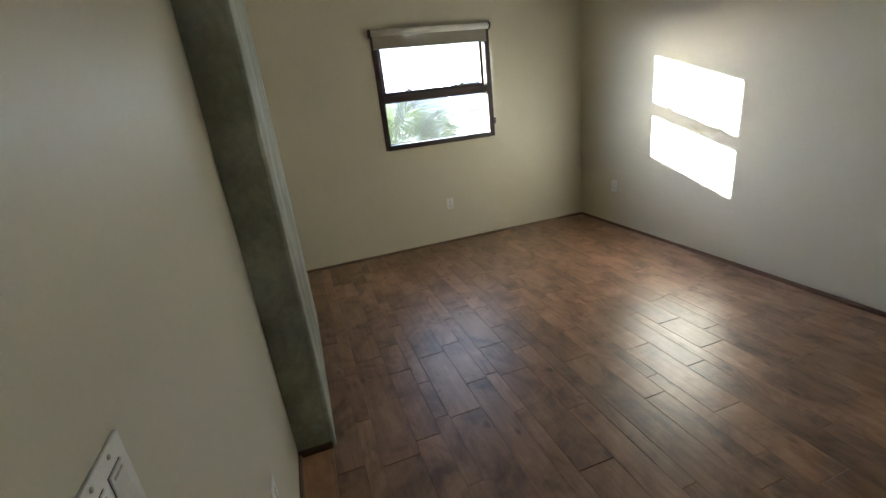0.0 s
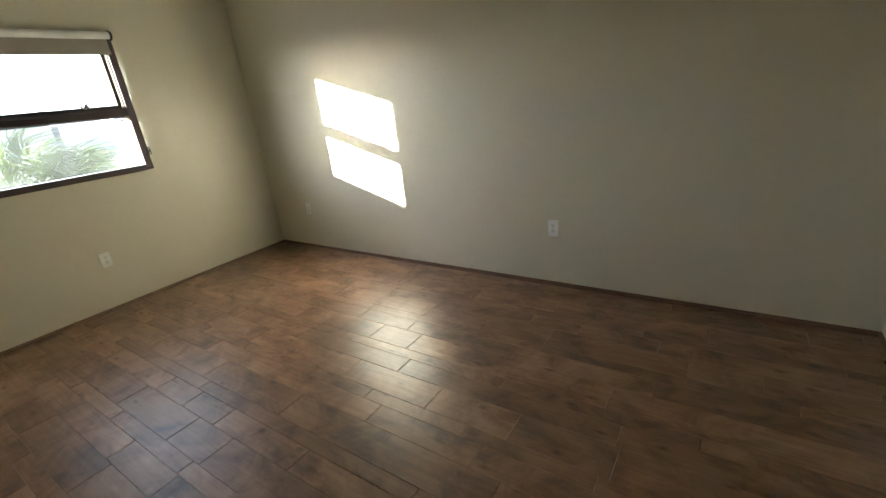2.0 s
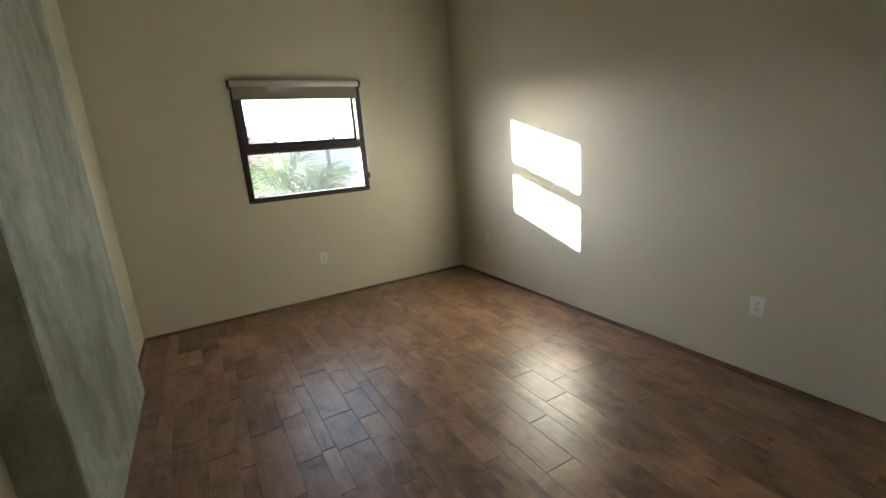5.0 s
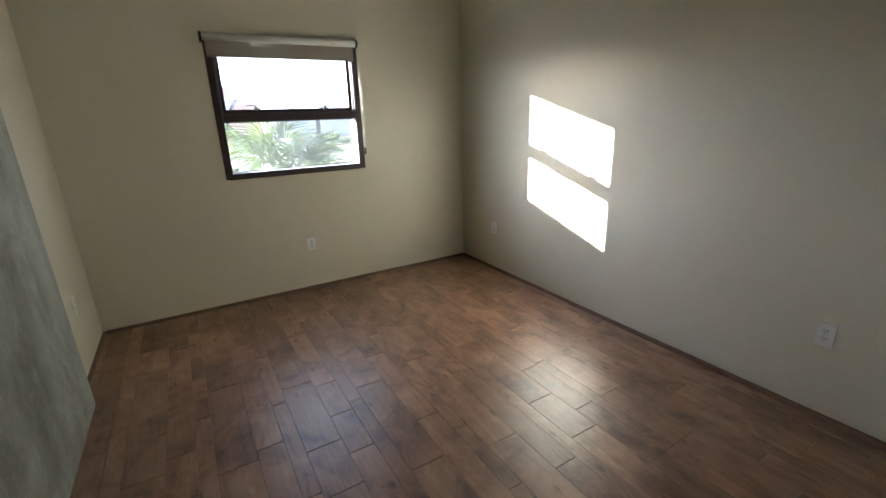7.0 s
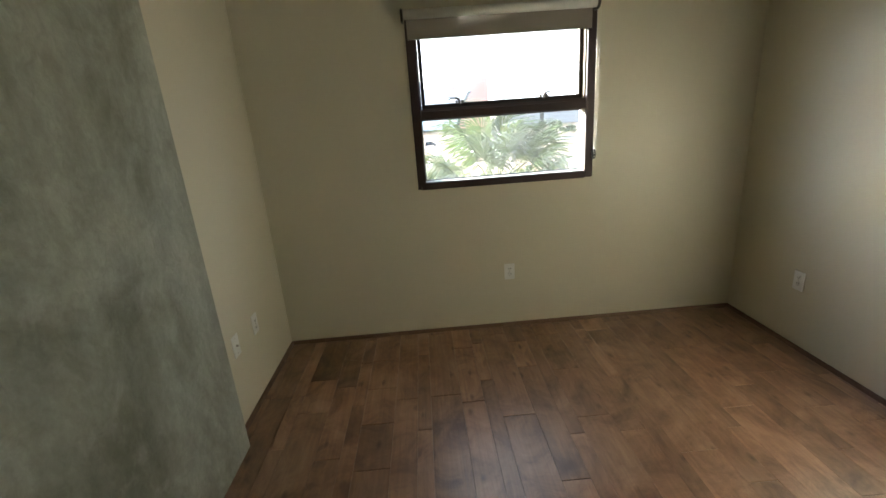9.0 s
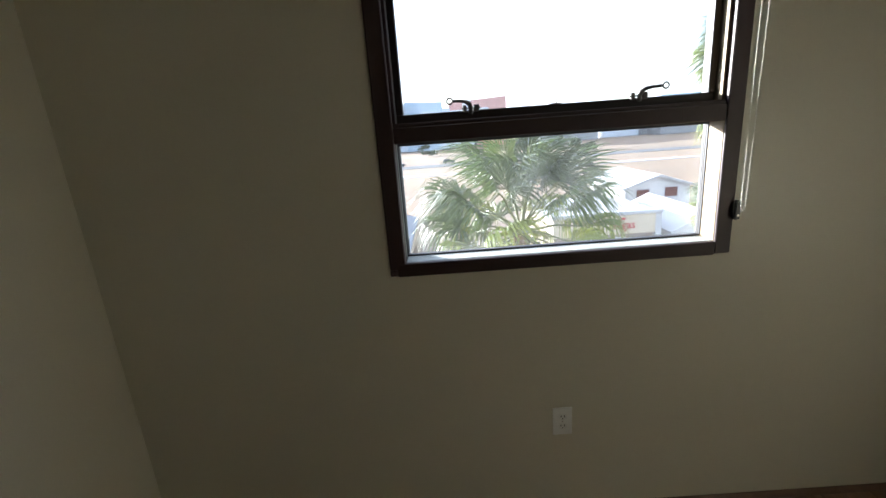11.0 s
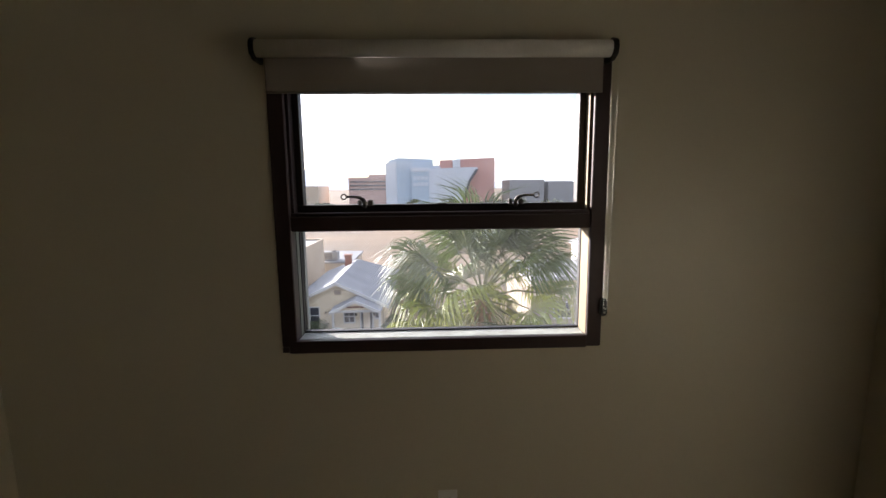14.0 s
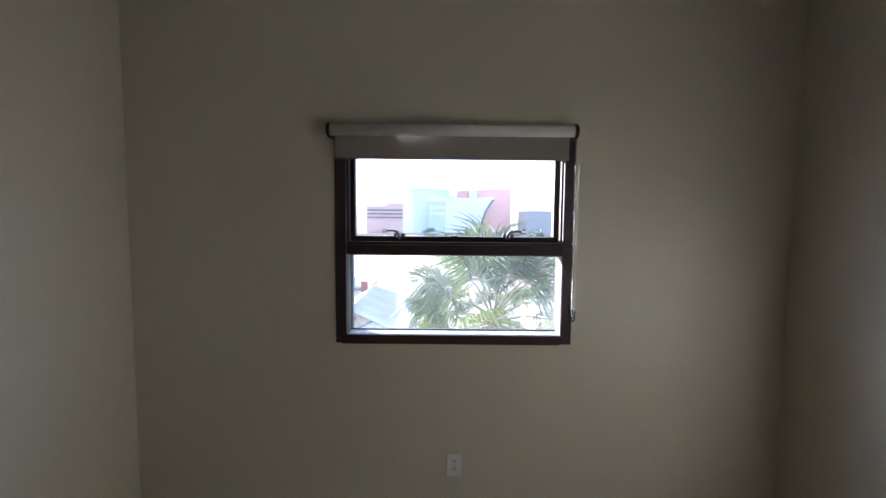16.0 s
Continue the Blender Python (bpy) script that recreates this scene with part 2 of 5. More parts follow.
def plank_wood(name):
    """Brown stained maple: each plank its own tone, long grain, clouding, dark knots, hand-scraped relief."""
    m = bpy.data.materials.new(name)
    m.use_nodes = True
    n, l = m.node_tree.nodes, m.node_tree.links
    b = n["Principled BSDF"]
    co = n.new("ShaderNodeTexCoord")
    info = n.new("ShaderNodeObjectInfo")
    shift = n.new("ShaderNodeVectorMath")
    shift.operation = "SCALE"
    shift.inputs[0].default_value = (37.0, 91.0, 53.0)
    l.new(info.outputs["Random"], shift.inputs["Scale"])
    pos = n.new("ShaderNodeVectorMath")
    l.new(co.outputs["Object"], pos.inputs[0])
    l.new(shift.outputs[0], pos.inputs[1])

    def layer(kind, scale, stretch, detail=5.0, rough=0.55, dist=0.0):
        mp = n.new("ShaderNodeMapping")
        mp.inputs["Scale"].default_value = stretch
        l.new(pos.outputs[0], mp.inputs["Vector"])
        t = n.new(kind)
        t.inputs["Scale"].default_value = scale
        if kind == "ShaderNodeTexNoise":
            t.inputs["Detail"].default_value = detail
            t.inputs["Roughness"].default_value = rough
            t.inputs["Distortion"].default_value = dist
        l.new(mp.outputs["Vector"], t.inputs["Vector"])
        return t

    def span(src, a, bb, lo, hi):
        r = n.new("ShaderNodeMapRange")
        for k, v in (("From Min", a), ("From Max", bb), ("To Min", lo), ("To Max", hi)):
            r.inputs[k].default_value = v
        l.new(src, r.inputs["Value"])
        return r.outputs[0]

    cloud = layer("ShaderNodeTexNoise", 5.0, (1, 0.7, 1), 8, 0.66, 0.7)
    grain = layer("ShaderNodeTexNoise", 55, (1, 0.05, 1), 6, 0.6, 0.5)
    knots = layer("ShaderNodeTexVoronoi", 4.2, (1.7, 0.8, 1))
    knots.voronoi_dimensions = "2D"
    scrape = layer("ShaderNodeTexNoise", 26, (1, 0.10, 1), 3, 0.5, 0.3)
    ramp = n.new("ShaderNodeValToRGB")
    e = ramp.color_ramp.elements
    e[0].position, e[0].color = 0.33, (0.118, 0.056, 0.031, 1)
    e[1].position, e[1].color = 0.74, (0.40, 0.245, 0.150, 1)
    mid = e.new(0.52)
    mid.color = (0.275, 0.150, 0.087, 1)
    l.new(cloud.outputs["Fac"], ramp.inputs["Fac"])
    tone = n.new("ShaderNodeMath")
    tone.operation = "MULTIPLY"
    l.new(span(info.outputs["Random"], 0, 1, 0.76, 1.20), tone.inputs[0])
    l.new(span(grain.outputs["Fac"], 0.3, 0.7, 0.82, 1.14), tone.inputs[1])
    hsv = n.new("ShaderNodeHueSaturation")
    hsv.inputs["Saturation"].default_value = 0.99
    l.new(ramp.outputs["Color"], hsv.inputs["Color"])
    l.new(tone.outputs[0], hsv.inputs["Value"])
    knot = n.new("ShaderNodeMixRGB")
    knot.blend_type = "MULTIPLY"
    knot.inputs["Color2"].default_value = (0.30, 0.24, 0.20, 1)
    near = n.new("ShaderNodeMath")
    near.operation = "MULTIPLY_ADD"
    l.new(grain.outputs["Fac"], near.inputs[0])
    near.inputs[1].default_value = 0.16
    l.new(knots.outputs["Distance"], near.inputs[2])
    some = n.new("ShaderNodeMath")
    some.operation = "GREATER_THAN"
    some.inputs[1].default_value = 0.62
    cell = n.new("ShaderNodeSeparateColor")
    l.new(knots.outputs["Color"], cell.inputs["Color"])
    l.new(cell.outputs["Red"], some.inputs[0])
    dark = n.new("ShaderNodeMath")
    dark.operation = "MULTIPLY"
    l.new(span(near.outputs[0], 0.09, 0.20, 0.85, 0.0), dark.inputs[0])
    l.new(some.outputs[0], dark.inputs[1])
    l.new(dark.outputs[0], knot.inputs["Fac"])
    l.new(hsv.outputs["Color"], knot.inputs["Color1"])
    l.new(knot.outputs["Color"], b.inputs["Base Color"])
    l.new(span(grain.outputs["Fac"], 0.3, 0.7, 0.40, 0.32), b.inputs["Roughness"])
    b.inputs["Specular IOR Level"].default_value = 0.8
    bp = n.new("ShaderNodeBump")
    bp.inputs["Strength"].default_value = 0.45
    bp.inputs["Distance"].default_value = 0.004
    l.new(scrape.outputs["Fac"], bp.inputs["Height"])
    bp2 = n.new("ShaderNodeBump")
    bp2.inputs["Strength"].default_value = 0.052
    bp2.inputs["Distance"].default_value = 0.001
    l.new(grain.outputs["Fac"], bp2.inputs["Height"])
    l.new(bp.outputs["Normal"], bp2.inputs["Normal"])
    l.new(bp2.outputs["Normal"], b.inputs["Normal"])
    return m


PLANK = plank_wood("brown_scraped_maple")


def dusty_glass(name):
    """Clear pane with a thin film of dust and water spots that catches the sun."""
    m = bpy.data.materials.new(name)
    m.use_nodes = True
    n, l = m.node_tree.nodes, m.node_tree.links
    n.remove(n["Principled BSDF"])
    out = n["Material Output"]
    clear = n.new("ShaderNodeBsdfTransparent")
    clear.inputs["Color"].default_value = (0.88, 0.885, 0.90, 1)
    gloss = n.new("ShaderNodeBsdfGlossy")
    gloss.inputs["Roughness"].default_value = 0.02
    facing = n.new("ShaderNodeLayerWeight")
    facing.inputs["Blend"].default_value = 0.5
    power = n.new("ShaderNodeMath")
    power.operation = "POWER"
    power.inputs[1].default_value = 4.0
    l.new(facing.outputs["Facing"], power.inputs[0])
    fres = n.new("ShaderNodeMapRange")
    fres.inputs["To Min"].default_value = 0.03
    fres.inputs["To Max"].default_value = 0.6
    l.new(power.outputs[0], fres.inputs["Value"])
    dust = n.new("ShaderNodeBsdfTranslucent")
    dust.inputs["Color"].default_value = (0.85, 0.88, 0.95, 1)
    co = n.new("ShaderNodeTexCoord")
    noise_a = n.new("ShaderNodeTexNoise")
    noise_a.inputs["Scale"].default_value = 3.2
    noise_a.inputs["Detail"].default_value = 5
    noise_b = n.new("ShaderNodeTexNoise")
    noise_b.inputs["Scale"].default_value = 260
    noise_b.inputs["Detail"].default_value = 3
    for k in (noise_a, noise_b):
        l.new(co.outputs["Object"], k.inputs["Vector"])
    smear = n.new("ShaderNodeMapRange")
    for k, v in (("From Min", 0.45), ("From Max", 0.72), ("To Min", 0.005), ("To Max", 0.024)):
        smear.inputs[k].default_value = v
    l.new(noise_a.outputs["Fac"], smear.inputs["Value"])
    spots = n.new("ShaderNodeMapRange")
    for k, v in (("From Min", 0.62), ("From Max", 0.70), ("To Min", 0.0), ("To Max", 0.042)):
        spots.inputs[k].default_value = v
    l.new(noise_b.outputs["Fac"], spots.inputs["Value"])
    film = n.new("ShaderNodeMath")
    l.new(smear.outputs[0], film.inputs[0])
    l.new(spots.outputs[0], film.inputs[1])
    m1 = n.new("ShaderNodeMixShader")
    l.new(film.outputs[0], m1.inputs["Fac"])
    l.new(clear.outputs[0], m1.inputs[1])
    l.new(dust.outputs[0], m1.inputs[2])
    m2 = n.new("ShaderNodeMixShader")
    l.new(fres.outputs[0], m2.inputs["Fac"])
    l.new(m1.outputs[0], m2.inputs[1])
    l.new(gloss.outputs[0], m2.inputs[2])
    l.new(m2.outputs[0], out.inputs["Surface"])
    return m


GLASS = dusty_glass("dusty_glass")


# ---- mesh helpers ----
def part(name, bm, mat, parent=None, label="", smooth=False):
    """Links a bmesh as one mesh object, under parent if given."""
    me = bpy.data.meshes.new(name)
    bmesh.ops.recalc_face_normals(bm, faces=bm.faces)
    bm.to_mesh(me)
    bm.free()
    for k in (mat if isinstance(mat, (list, tuple)) else (mat,)):
        me.materials.append(k)
    if smooth:
        for p in me.polygons:
            p.use_smooth = True
    ob = new(name, me)
    if parent is not None:
        ob.parent = parent
    if label:
        ob["label"] = label
    return ob


def empty(name, m, label, category, group="", kind=""):
    ob = new(name)
    ob.matrix_world = m
    return tagged(ob, label, category, group, kind)


def add_box(bm, lo, hi, bevel=0.0, m=None, seg=1):
    """A box between two corners, its edges rounded by bevel."""
    made = bmesh.ops.create_cube(bm, size=1)["verts"]
    lo, hi = Vector(lo), Vector(hi)
    for v in made:
        v.co = Vector([lo[i] + (v.co[i] + 0.5) * (hi[i] - lo[i]) for i in range(3)])
    if bevel:
        edges = list({e for v in made for e in v.link_edges})
        res = bmesh.ops.bevel(bm, geom=edges, offset=bevel, segments=seg, affect="EDGES", profile=0.5)
        made = list({v for f in res["faces"] for v in f.verts} | {v for v in made if v.is_valid})
    if m is not None:
        bmesh.ops.transform(bm, matrix=m, verts=made)
    return made


def boxed(name, lo, hi, mat, parent=None, bevel=0.0, label="", seg=1):
    bm = bmesh.new()
    add_box(bm, lo, hi, bevel, None, seg)
    return part(name, bm, mat, parent, label)


def add_tube(bm, pts, radii, n=10, flat=1.0, cap=True):
    """A tube along points; flat squashes it along its second axis."""
    pts = [Vector(p) for p in pts]
    if not isinstance(radii, (list, tuple)):
        radii = [radii] * len(pts)
    rings, side = [], None
    for i, p in enumerate(pts):
        d = (pts[min(i + 1, len(pts) - 1)] - pts[max(i - 1, 0)]).normalized()
        if side is None:
            ref = Vector((0, 0, 1)) if abs(d.z) < 0.9 else Vector((0, 1, 0))
            side = d.cross(ref).normalized()
        side = (side - d * side.dot(d)).normalized()
        up = d.cross(side)
        rings.append([bm.verts.new(p + radii[i] * (math.cos(a) * side + flat * math.sin(a) * up)) for a in [2 * math.pi * k / n for k in range(n)]])
    for a, b in zip(rings, rings[1:]):
        for k in range(n):
            bm.faces.new((a[k], a[(k + 1) % n], b[(k + 1) % n], b[k]))
    if cap:
        bm.faces.new(rings[0])
        bm.faces.new(rings[-1])


def tubed(name, pts, radii, mat, parent=None, n=10, flat=1.0, label="", smooth=True):
    bm = bmesh.new()
    add_tube(bm, pts, radii, n, flat)
    return part(name, bm, mat, parent, label, smooth)


def add_prism(bm, outline, axis, a, b):
    """A flat outline (pairs) pulled along an axis from a to b. x: pairs are (y, z); y: (x, z); z: (x, y)."""
    def place(p, d):
        return {"x": (d, p[0], p[1]), "y": (p[0], d, p[1]), "z": (p[0], p[1], d)}[axis]
    one = [bm.verts.new(place(p, a)) for p in outline]
    two = [bm.verts.new(place(p, b)) for p in outline]
    bm.faces.new(one)
    bm.faces.new(two)
    for i in range(len(outline)):
        j = (i + 1) % len(outline)
        bm.faces.new((one[i], one[j], two[j], two[i]))


def prism(name, outline, axis, a, b, mat, parent=None, bevel=0.0, label="", smooth=False):
    bm = bmesh.new()
    add_prism(bm, outline, axis, a, b)
    if bevel:
        bmesh.ops.bevel(bm, geom=list(bm.edges), offset=bevel, segments=2, affect="EDGES", profile=0.5)
    return part(name, bm, mat, parent, label, smooth)


def structure(ob, label, category):
    return tagged(ob, label, category, kind="structure")


# ---- the room ----
YW, XR, XL, XP, XN, YB, TOP = 4.2, 3.042, -0.135, -0.062, -0.232, -0.595, 2.9
PY0, PY1 = 1.775, 3.21
YO = 4.335
FX0, FX1, FZ0, FZ1 = 0.857, 1.998, 1.030, 2.03

bm = bmesh.new()
ox0, ox1, oz0, oz1 = FX0 + 0.012, FX1 - 0.012, FZ0 + 0.012, FZ1 - 0.012
add_box(bm, (XL - 0.2, YW, -0.25), (ox0, YO, TOP))
add_box(bm, (ox1, YW, -0.25), (XR + 0.2, YO, TOP))
add_box(bm, (ox0, YW, -0.25), (ox1, YO, oz0))
add_box(bm, (ox0, YW, oz1), (ox1, YO, TOP))
wall_north = structure(part("wall_north", bm, PAINT), "cream painted plaster wall with a window opening", "wall")
structure(boxed("wall_east", (XR, YB - 0.15, -0.25), (XR + 0.15, YW, TOP), PAINT), "cream painted plaster wall lit by the sun patch", "wall")
structure(boxed("wall_south", (XN - 0.15, YB - 0.15, -0.25), (XR, YB, TOP), PAINT), "plain cream painted plaster wall at the back", "wall")
structure(boxed("wall_west_near", (XN - 0.15, YB, -0.25), (XN, PY0 + 0.02, TOP), PAINT), "cream painted plaster wall with light switches", "wall")
structure(boxed("wall_west_far", (XL - 0.15, PY1 - 0.02, -0.25), (XL, YW, TOP), PAINT), "cream painted plaster wall beside the concrete pier", "wall")
bm = bmesh.new()
c = 0.016
add_prism(bm, [(XN - 0.15, PY0), (XP - c, PY0), (XP - c * 0.3, PY0 + c * 0.3), (XP, PY0 + c), (XP, PY1 - c), (XP - c, PY1), (XN - 0.15, PY1)], "z", -0.2, TOP)
pier = structure(part("wall_pier", bm, CONCRETE), "bare grey-green trowelled concrete pier with chamfered edges", "concrete pier")
structure(boxed("ceiling", (XN - 0.3, YB - 0.15, TOP), (XR + 0.15, YO, TOP + 0.2), PAINT_BACK), "plain painted ceiling", "ceiling")
floor = structure(boxed("floor", (XN - 0.15, YB - 0.15, -0.25), (XR, YW, -0.016), SUBFLOOR), "brown stained scraped maple plank floor with a satin finish", "floor")
structure(boxed("building_base", (-4, -4.5, GROUND), (7.5, YO, -0.27), STUCCO), "pale stucco storeys below the room", "building")


def shoe(name, a, b, inward, mat=SHOE_WOOD, h=0.022, w=0.016):
    """Quarter-round shoe moulding along the floor from a to b; inward points into the room."""
    a, b, inward = Vector((*a, 0)), Vector((*b, 0)), Vector((*inward, 0)).normalized()
    prof = [(0, -0.014), (w, -0.014), (w, h * 0.35), (w * 0.8, h * 0.75), (w * 0.4, h), (0, h)]
    bm = bmesh.new()
    rows = [[bm.verts.new(p + inward * q[0] + Vector((0, 0, q[1]))) for q in prof] for p in (a, b)]
    for i in range(len(prof)):
        j = (i + 1) % len(prof)
        bm.faces.new((rows[0][i], rows[0][j], rows[1][j], rows[1][i]))
    bm.faces.new(rows[0])
    bm.faces.new(rows[1])
    return structure(part(name, bm, mat), "dark stained wooden shoe moulding along the wall", "baseboard")


shoe("baseboard_1", (XL + 0.016, YW), (XR - 0.016, YW), (0, -1))
shoe("baseboard_2", (XR, 2.67), (XR, YW), (-1, 0))
shoe("baseboard_3", (XR - 0.009, YB + 0.016), (XR - 0.009, 2.66), (-1, 0), h=0.026)
shoe("baseboard_4", (XL, PY1 + 0.002), (XL, YW), (1, 0))
shoe("baseboard_5", (XN, YB + 0.016), (XN, PY0 - 0.012), (1, 0))
shoe("baseboard_6", (XN, YB), (XR, YB), (0, 1))
shoe("baseboard_7", (XN, PY0), (XP - 0.016, PY0), (0, -1), h=0.03, w=0.012)


# ---- window ----
window = empty("window_1", pose(1.425, YW, FZ0), "dark bronze aluminium window with two panes, dusty glass", "window", kind="structure")
ORG = Vector((1.425, YW, FZ0))


def wbox(name, lo, hi, mat, bevel=0.0, label="", parent=None):
    return boxed(name, Vector(lo) - ORG, Vector(hi) - ORG, mat, window if parent is None else parent, bevel, label)


F0, F1 = YW - 0.008, YW + 0.085
SX0, SX1, LZ0, LZ1, MZ1 = 0.910, 1.946, 1.072, 1.461, 1.523
wbox("side_frame", (FX0, F0, FZ0 + 0.02), (SX0, YW + 0.045, FZ1), BRONZE, 0.003)
wbox("side_frame", (SX1, F0, FZ0), (FX1, YW + 0.045, FZ1), BRONZE, 0.003)
wbox("bottom_frame", (FX0 + 0.025, F0 - 0.002, FZ0 - 0.004), (SX1, YW + 0.02, LZ0), BRONZE, 0.003)
wbox("bottom_frame", (FX0, F0, FZ0), (FX0 + 0.024, YW + 0.02, FZ0 + 0.019), BRONZE, 0.002)
wbox("top_frame", (SX0, F0 + 0.001, 1.96), (SX1, F1, FZ1), BRONZE, 0.003)
wbox("transom_bar", (SX0 + 0.001, F0 + 0.002, LZ1), (SX1 - 0.001, F1, MZ1 - 0.012), BRONZE, 0.003)
wbox("transom_lip", (SX0 + 0.001, F0 + 0.010, MZ1 - 0.012), (SX1 - 0.001, F1, MZ1), BRONZE, 0.002)
# deep lower reveal with a chipped sill
wbox("reveal_panel", (SX0 - 0.02, YW + 0.045, LZ0), (SX0 + 0.002, F1, LZ1), GREY_REVEAL, 0.001, "grey painted side panel")
wbox("reveal_panel", (SX1 - 0.002, YW + 0.002, LZ0), (SX1 + 0.02, F1, LZ1), TAN_REVEAL, 0.001, "tan painted side panel")
wbox("sill", (SX0 + 0.003, F0 + 0.012, LZ0 - 0.03), (SX1 - 0.003, F1, LZ0 + 0.002), SILL, 0.002, "chipped pale painted sill")
bm = bmesh.new()
rr = random.Random(4)
for _ in range(40):
    x, y = rr.uniform(SX0 + 0.03, SX1 - 0.03), rr.uniform(YW + 0.015, F1 - 0.012)
    s = rr.uniform(0.0015, 0.0048)
    vs = [bm.verts.new(Vector((x + s * rr.uniform(0.6, 1.2) * math.cos(a), y + 0.6 * s * rr.uniform(0.6, 1.2) * math.sin(a), LZ0 + 0.0021 + rr.uniform(0, 0.0012))) - ORG) for a in [k * math.pi / 3 for k in range(6)]]
    top = bm.verts.new(Vector((x, y, LZ0 + 0.0026 + 0.10 * s)) - ORG)
    for i in range(6):
        bm.faces.new((vs[i], vs[(i + 1) % 6], top))
part("paint_flakes", bm, SILL, window, "loose pale paint flakes")
# glazing tracks of the lower pane
G0 = F1
for i, (d, w) in enumerate(((0.0, 0.005), (0.012, 0.0035), (0.022, 0.0025))):
    y0, y1 = G0 - 0.008 + d, G0 + d
    mt = GASKET if i != 1 else SASH
    wbox("track", (SX0, y0, LZ0 + 0.002), (SX1, y1, LZ0 + 0.002 + w), mt, 0.001)
    wbox("track", (SX0, y0, LZ0 + 0.002 + w), (SX0 + w, y1, LZ1), mt, 0.001)
    wbox("track", (SX1 - w, y0, LZ0 + 0.002 + w), (SX1, y1, LZ1), mt, 0.001)
    wbox("track", (SX0 + w, y0, LZ1 - 0.002 - 1.4 * w), (SX1 - w, y1, LZ1), mt, 0.001)
lower_pane = wbox("pane", (SX0 + 0.004, G0 + 0.009, LZ0 + 0.004), (SX1 - 0.004, G0 + 0.013, LZ1 - 0.002), GLASS, 0, "dusty lower pane")
# upper awning sash
U0, U1 = YW + 0.045, YW + 0.085
sash = wbox("sash_rail", (SX0 + 0.012, U0, MZ1), (SX1 - 0.012, U1, 1.549), SASH, 0.002)
wbox("sash_rail", (SX0 + 0.012, U0, 1.93), (SX1 - 0.012, U1, 1.96), SASH, 0.002)
wbox("sash_stile", (SX0 + 0.012, U0, 1.549), (SX0 + 0.034, U1, 1.93), SASH, 0.002)
wbox("sash_stile", (SX1 - 0.034, U0, 1.549), (SX1 - 0.012, U1, 1.93), SASH, 0.002)
wbox("stop_bead", (SX0, YW + 0.012, MZ1), (SX0 + 0.010, U1, 1.96), BRONZE, 0.001)
wbox("stop_bead", (SX1 - 0.010, YW + 0.012, MZ1), (SX1, U1, 1.96), TAN_REVEAL, 0.001, "tan painted stop bead")
upper_pane = wbox("pane", (SX0 + 0.030, U0 + 0.024, 1.546), (SX1 - 0.030, U0 + 0.028, 1.934), GLASS, 0, "dusty upper pane")
for p in (lower_pane, upper_pane):
    p.visible_shadow = False
# outer stucco return
wbox("outer_return", (SX1 + 0.014, F1 + 0.022, LZ0 - 0.02), (SX1 + 0.043, YO + 0.003, 1.96), STUCCO, 0.002, "pale stucco outer return")
wbox("outer_return", (SX0 - 0.046, F1 + 0.022, LZ0 - 0.02), (SX0 + 0.008, YO + 0.004, 1.96), STUCCO, 0.002)
wbox("outer_sill", (SX0 - 0.04, F1 + 0.02, LZ0 - 0.05), (SX1 + 0.04, YO + 0.012, LZ0 - 0.014), STUCCO, 0.002)


def cam_latch(x, flip):
    """A cast cam handle with a ring end on a small bracket."""
    s = -1 if flip else 1
    base = Vector((x, U0 - 0.006, 1.549))
    handle = empty("cam_latch", Matrix.Translation(base), "tarnished metal cam handle with a ring end on the sash", "window latch", "sash latches")
    boxed("bracket", (-0.024, 0.0, -0.004), (-0.012, 0.02, 0.016), HARDWARE, handle, 0.002)
    boxed("bracket", (0.010, 0.0, -0.004), (0.028, 0.02, 0.016), HARDWARE, handle, 0.002)
    boxed("foot_plate", (-0.024, 0.0, -0.006), (0.028, 0.02, -0.001), HARDWARE, handle, 0.001)
    pts = [(0, -0.004, -0.012), (s * 0.001, -0.006, 0.006), (-s * 0.004, -0.010, 0.018), (-s * 0.014, -0.016, 0.025), (-s * 0.030, -0.024, 0.028), (-s * 0.056, -0.034, 0.0285)]
    tubed("lever", pts, [0.0065, 0.0075, 0.0075, 0.0065, 0.0052, 0.0048], HARDWARE, handle, 10, 0.75)
    bm = bmesh.new()
    ring = []
    for i in range(20):
        a = 2 * math.pi * i / 20
        ring.append([bm.verts.new((-s * 0.0655 + (0.0088 + 0.0026 * math.cos(b)) * math.cos(a), -0.036 + 0.003 * math.sin(b), 0.0285 + (0.0088 + 0.0026 * math.cos(b)) * math.sin(a))) for b in [2 * math.pi * k / 8 for k in range(8)]])
    for i in range(20):
        for k in range(8):
            bm.faces.new((ring[i][k], ring[(i + 1) % 20][k], ring[(i + 1) % 20][(k + 1) % 8], ring[i][(k + 1) % 8]))
    part("ring", bm, HARDWARE, handle, "worn ring end", True)
    bm = bmesh.new()
    add_tube(bm, [(-0.028, 0.008, 0.006), (0.032, 0.008, 0.006)], 0.003, 8)
    part("pivot_pin", bm, HARDWARE, handle)
    return handle


